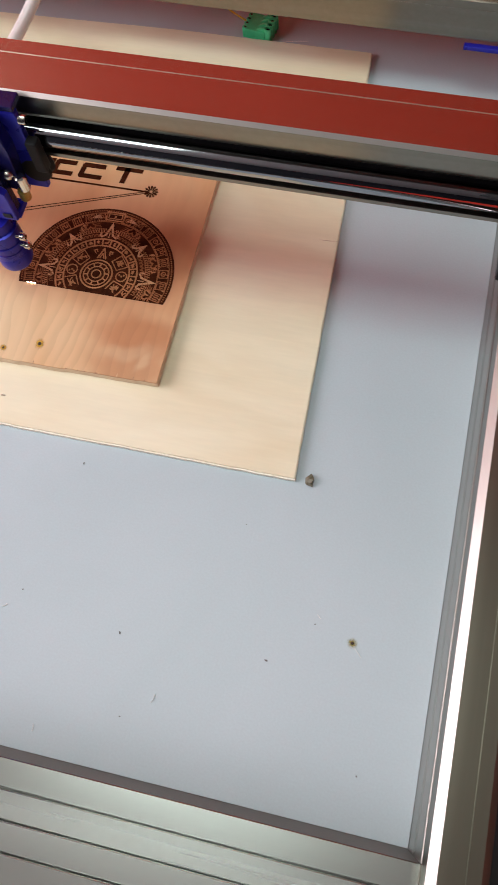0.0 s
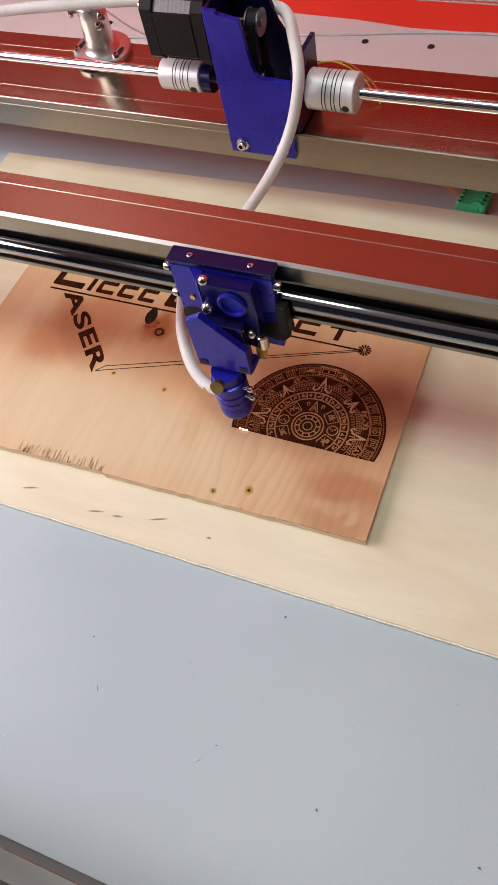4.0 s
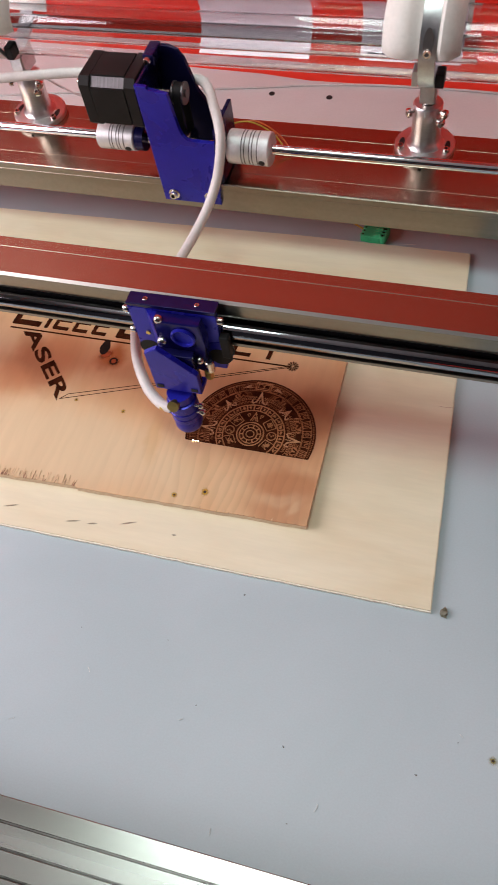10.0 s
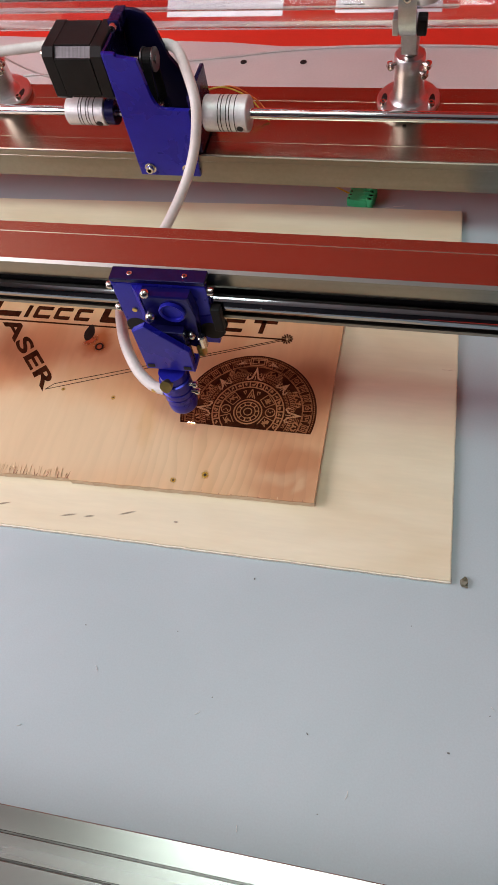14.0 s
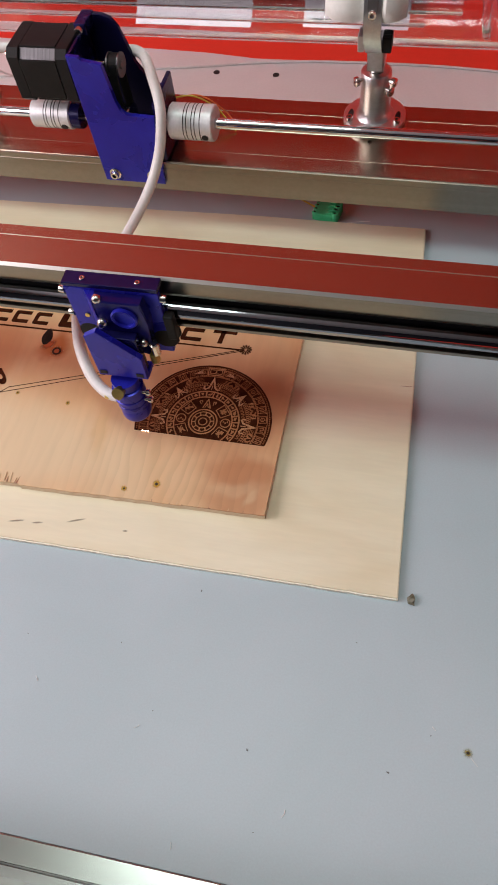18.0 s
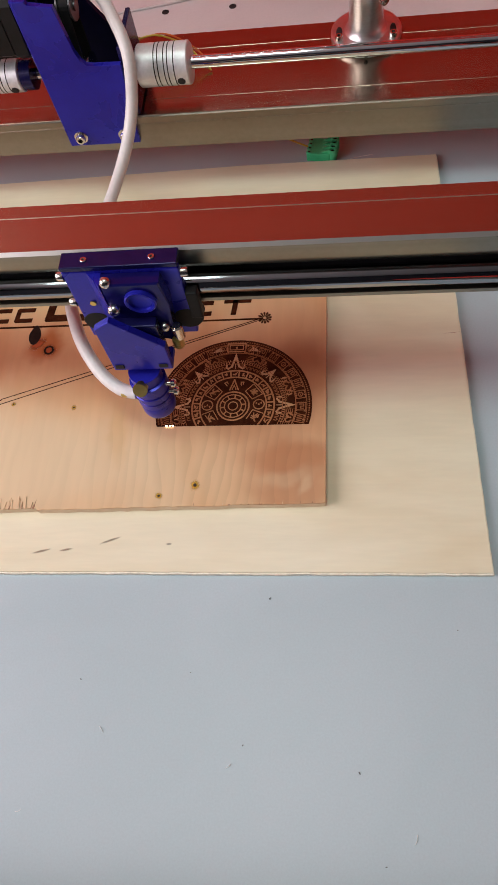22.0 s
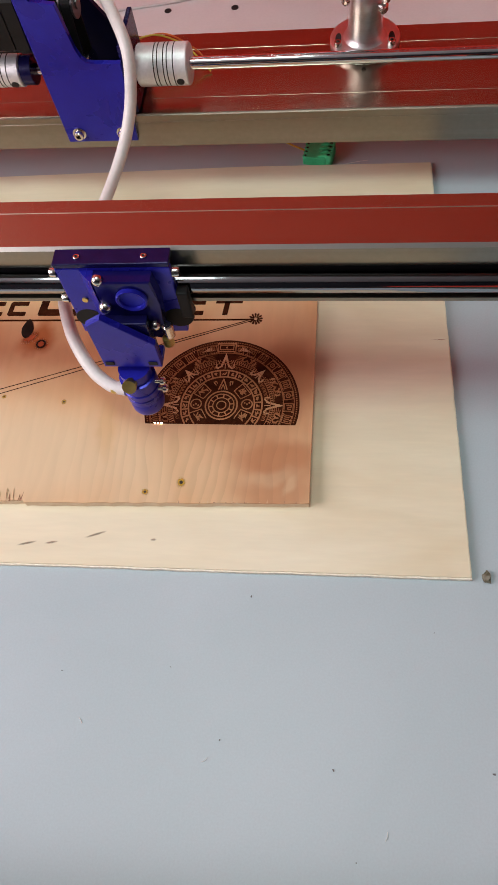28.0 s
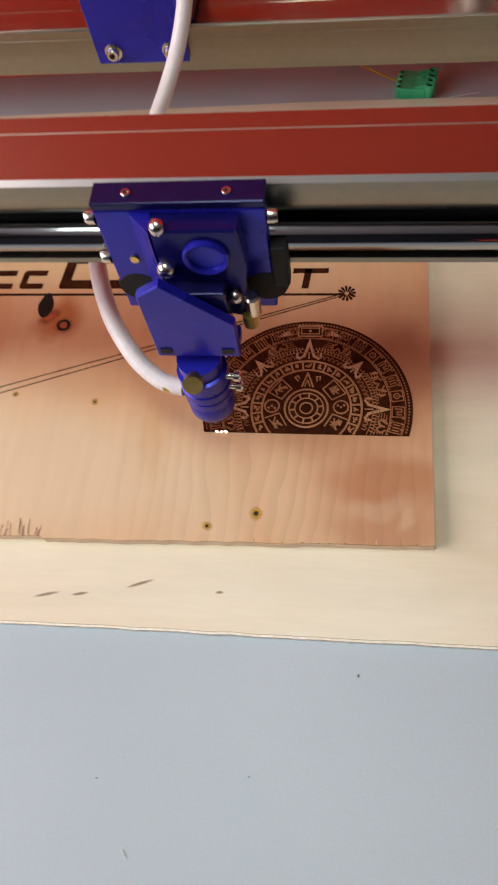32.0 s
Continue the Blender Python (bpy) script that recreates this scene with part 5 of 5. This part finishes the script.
def tube_mount(name_x):
    """A tube holder: flange, post, clamp ring with white pads."""
    th = thing("tube_holder", "cast aluminium tube holder with white pads clamping the glass tube", "tube holder", group="tube holders")
    z = 0.0622
    fl = part("flange", lathe([(0.0040, z), (0.0237, z), (0.0240, z + 0.0006), (0.0240, z + 0.0040), (0.0230, z + 0.0050), (0.0150, z + 0.0054), (0.0133, z + 0.0072), (0.0121, z + 0.0105), (0.0115, z + 0.0150), (0.0113, z + 0.0280), (0.0114, z + 0.0402), (0.0106, z + 0.0412), (0.0056, z + 0.0412), (0.0056, z + 0.0320)], (0, TY, 0), n=44), TURNED, th, "turned aluminium flange post", smooth=True)
    for sg in (-1, 1):
        for fy in (0.0,):
            part("slot", blob(sg * 0.0182, TY - 0.003 + fy, 0.0021, 0.0065, z + 0.0046, z + 0.0054, wobble=0.02, n=20), HOLE, fl)
        cap_screw(fl, (sg * 0.0182, TY - 0.0095, z + 0.0052), "z", 0.0027, 0.0030)
    part("grub_hole", lathe([(0.0016, 0), (0.0016, 0.0004), (0.00001, 0.0004)], (0, 0, 0), n=14, m=Matrix.Translation((0, TY - 0.0240, z + 0.0024)) @ Matrix.Rotation(radians(90), 4, "X")), HOLE, fl)
    part("pin", lathe([(0.0050, 0.093), (0.0050, 0.1120)], (0, TY, 0), n=24), STEEL, th, smooth=True)
    for a, dz in ((200, 0.0370), (-15, 0.0370), (-30, 0.0315)):
        d = Vector((math.cos(radians(a)), math.sin(radians(a)) - 0.3, 0)).normalized()
        m = Matrix.Translation(Vector((0, TY, z + dz)) + d * 0.0110) @ d.to_track_quat("Z", "Y").to_matrix().to_4x4()
        part("thumb_screw", lathe([(0.0014, 0), (0.0014, 0.0035), (0.0034, 0.0036), (0.0036, 0.0062), (0.0022, 0.0072)], (0, 0, 0), n=16, m=m), STEEL, th, smooth=True)
    RZ = TZ + 0.0095
    ring = part("clamp_ring", pipe(0.0345, 0.0378, -0.0058, 0.0058, TY, RZ, 64), CAST, th, "grey clamp ring", smooth=True)
    part("ring_foot", prism([(-0.0060, 0.1085), (0.0060, 0.1085), (0.0064, 0.1252), (-0.0064, 0.1252)], TY - 0.0110, TY + 0.0110, "y", bevel=0.0012), CAST, th)
    part("pinch_slot", blob(0, 0, 0.0034, 0.0098, -0.0007, 0.0007, wobble=0.02, n=20), ALU_DARK, ring).matrix_world = Matrix.Translation((0, TY - 0.0360, RZ + 0.0110)) @ Matrix.Rotation(radians(73), 4, "X")
    cap_screw(ring, (0, TY - 0.0370, RZ + 0.0050), "y", 0.0030, 0.0026, -1)
    part("rubber_block", box(0.0060, 0.0125, TY - 0.0290, TY - 0.0170, 0.1345, 0.1450, 0.0008), BLACKRUB, th)
    part("pinch_block", box(-0.0105, -0.0060, TY - 0.0290, TY - 0.0170, 0.1345, 0.1465, 0.0008), CAST, th)
    for k, (a0, a1, x0, x1, r0, r1) in enumerate(((93, 182, -0.0335, 0.0225, 0.0285, 0.0395), (64, 108, -0.0150, 0.0055, 0.0300, 0.0470), (18, 78, 0.0062, 0.0300, 0.0285, 0.0420), (330, 378, -0.0280, 0.0240, 0.0285, 0.0342))):
        bm = bmesh.new()
        n = 14
        rows = []
        for j in range(n + 1):
            f = j / n
            t = radians(a0 + (a1 - a0) * f)
            end = 1 - 0.30 * (2 * abs(f - 0.5)) ** 6
            lump = 1 + 0.05 * math.sin(7 * f + k)
            prof = []
            for q in range(9):
                g = q / 8
                x = x0 + (x1 - x0) * g
                hump = (1 - abs(2 * g - 1) ** 5) * end * lump
                outer = r0 + (r1 - r0) * hump
                if abs(x) < 0.0066 and x0 < -0.006 and x1 > 0.006 and outer > 0.0345:
                    outer = 0.0345
                prof.append((x, outer))
            ring_pts = [(x0 + 0.001, r0)] + prof[1:-1] + [(x1 - 0.001, r0)]
            rows.append([bm.verts.new((x, TY + r * math.cos(t), RZ + r * math.sin(t))) for x, r in ring_pts])
        m = len(rows[0])
        for p, q in zip(rows, rows[1:]):
            for i in range(m):
                i2 = (i + 1) % m
                bm.faces.new((p[i], p[i2], q[i2], q[i]))
        bm.faces.new(rows[0]), bm.faces.new(rows[-1])
        part("pad", bm, FOAM, th, "thick white silicone pad", smooth=True)
    th.location = (name_x, 0, 0)
    return th


for ob in list(laser.children):
    if ob.data.materials[0] is GLASS:
        ob.visible_shadow = False
holder = tube_mount(-0.0620)
copy_thing(holder, pose(-0.4130, 0, 0.0622) @ pose(0, 0, 0, 0, 3) @ pose(0, 0, -0.0610))

# ---- green connector, wires and cable ----
conn = thing("green_connector", "green pluggable terminal block lying on the bed", "connector")
body = part("housing", box(-0.0085, 0.0060, -0.0100, 0.0100, 0.0, 0.0088, 0.0006), GREEN, conn)
part("back_lip", box(-0.0100, -0.0086, -0.0098, 0.0098, 0.0, 0.0060, 0.0004), GREEN, conn)
for k in range(4):
    uy = -0.0075 + k * 0.0050
    lobe = part("terminal", lathe([(0.0024, 0.0), (0.0027, 0.0004), (0.0028, 0.0116), (0.0025, 0.0122), (0.0018, 0.0122), (0.0018, 0.0090), (0.00001, 0.0090)], (0.0080, uy, 0), n=18), GREEN, conn, smooth=True)
    part("screw_well", lathe([(0.0015, 0.0091), (0.0015, 0.0108), (0.00001, 0.0108)], (0.0080, uy, 0), n=14), HOLE, lobe)
    part("wire_port", lathe([(0.0009, 0.0080), (0.0009, 0.0089), (0.00001, 0.0089)], (-0.0086, uy, 0), n=14), HOLE, body)
    part("scallop", lathe([(0.0021, 0.0), (0.0021, 0.0084), (0.0017, 0.0088)], (-0.0086, uy, 0), n=14), GREEN, body, smooth=True)
    part("rib", prism([(0.0058, 0.0084), (0.0058, 0.0118), (0.0030, 0.0112), (-0.0005, 0.0086)], uy - 0.0008, uy + 0.0008, "y"), GREEN, body)
curve_tube("signal_wire", [(-0.009, 0.002, 0.005), (-0.015, 0.0035, 0.0065), (-0.024, 0.0075, 0.0075), (-0.034, 0.016, 0.006), (-0.046, 0.028, 0.003)], 0.0008, YELLOW, conn, "yellow wire", n=8)
conn.location = (-0.0920, 0.3225, 0.0)
conn.scale = (1.05, 0.82, 0.82)
conn.rotation_euler = (0, 0, radians(-9))
wires = thing("sensor_wires", "thin yellow wires behind the shaft coupling", "wire")
curve_tube("yellow_wire", [(-0.225, 0.345, 0.085), (-0.205, 0.352, 0.086), (-0.186, 0.352, 0.078), (-0.174, 0.347, 0.068), (-0.168, 0.343, 0.0632)], 0.0006, YELLOW, wires, n=8)
curve_tube("orange_wire", [(-0.225, 0.349, 0.082), (-0.200, 0.356, 0.084), (-0.180, 0.356, 0.072), (-0.170, 0.350, 0.0634)], 0.0006, ORANGE, wires, n=8)
cable = thing("grey_cable", "thin grey cable lying along the white panel", "cable")
curve_tube("cable_run", [(-0.60, 0.470, 0.0014), (-0.42, 0.495, 0.0014), (-0.33, 0.507, 0.0014), (-0.25, 0.5165, 0.0014), (-0.197, 0.5250, 0.0014), (-0.14, 0.5300, 0.0014), (-0.08, 0.5305, 0.0014), (-0.02, 0.5285, 0.0014), (0.02, 0.5250, 0.0014), (0.10, 0.5160, 0.0014), (0.30, 0.4990, 0.0014)], 0.0012, CABLE, cable, n=8)
lead = thing("thin_lead", "thin pale lead hanging beside the tube holder", "wire")
curve_tube("lead_run", [(-0.60, 0.39, 0.19), (-0.52, 0.41, 0.14), (-0.47, 0.43, 0.08), (-0.43, 0.45, 0.03), (-0.36, 0.46, 0.0022), (-0.30, 0.47, 0.0015)], 0.0009, CABLE, lead, n=8)

# ---- end stop at the right ----
stop = thing("blue_strip", "thin blue anodised strip lying at the end of the rear beam", "bracket")
part("strip", box(0.0490, 0.115, 0.2985, 0.3022, 0.0300, 0.0328, 0.0004), BLUE, stop)
part("standoff", box(0.100, 0.112, 0.2990, 0.3020, 0.0, 0.0299, 0.0004), BLUE, stop)
guide = thing("shaft_support", "white plastic shaft support bolted on the rear beam", "bracket")
part("body", prism([(0.0525, 0.0725), (0.060, 0.064), (0.090, 0.064), (0.090, 0.0915), (0.0575, 0.0915), (0.0525, 0.0860)], 0.304, 0.312, "y", bevel=0.0008), FOAM, guide)
part("foot", box(0.0575, 0.090, 0.304, 0.335, 0.0622, 0.0638, 0.0004), FOAM, guide)
for u, v in ((0.0570, 0.0800), (0.0650, 0.0720)):
    cap_screw(guide, (u, 0.304, v), "y", 0.0034, 0.003, -1, BLACKRUB)
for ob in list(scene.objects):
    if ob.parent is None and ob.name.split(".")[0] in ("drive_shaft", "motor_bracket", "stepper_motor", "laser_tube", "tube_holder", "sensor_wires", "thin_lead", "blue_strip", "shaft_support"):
        fit_rear(ob)
gantry.matrix_world = pose(0, 0, 0, 0, 0, -0.6) @ pose(-0.0015, -0.0011, 0)
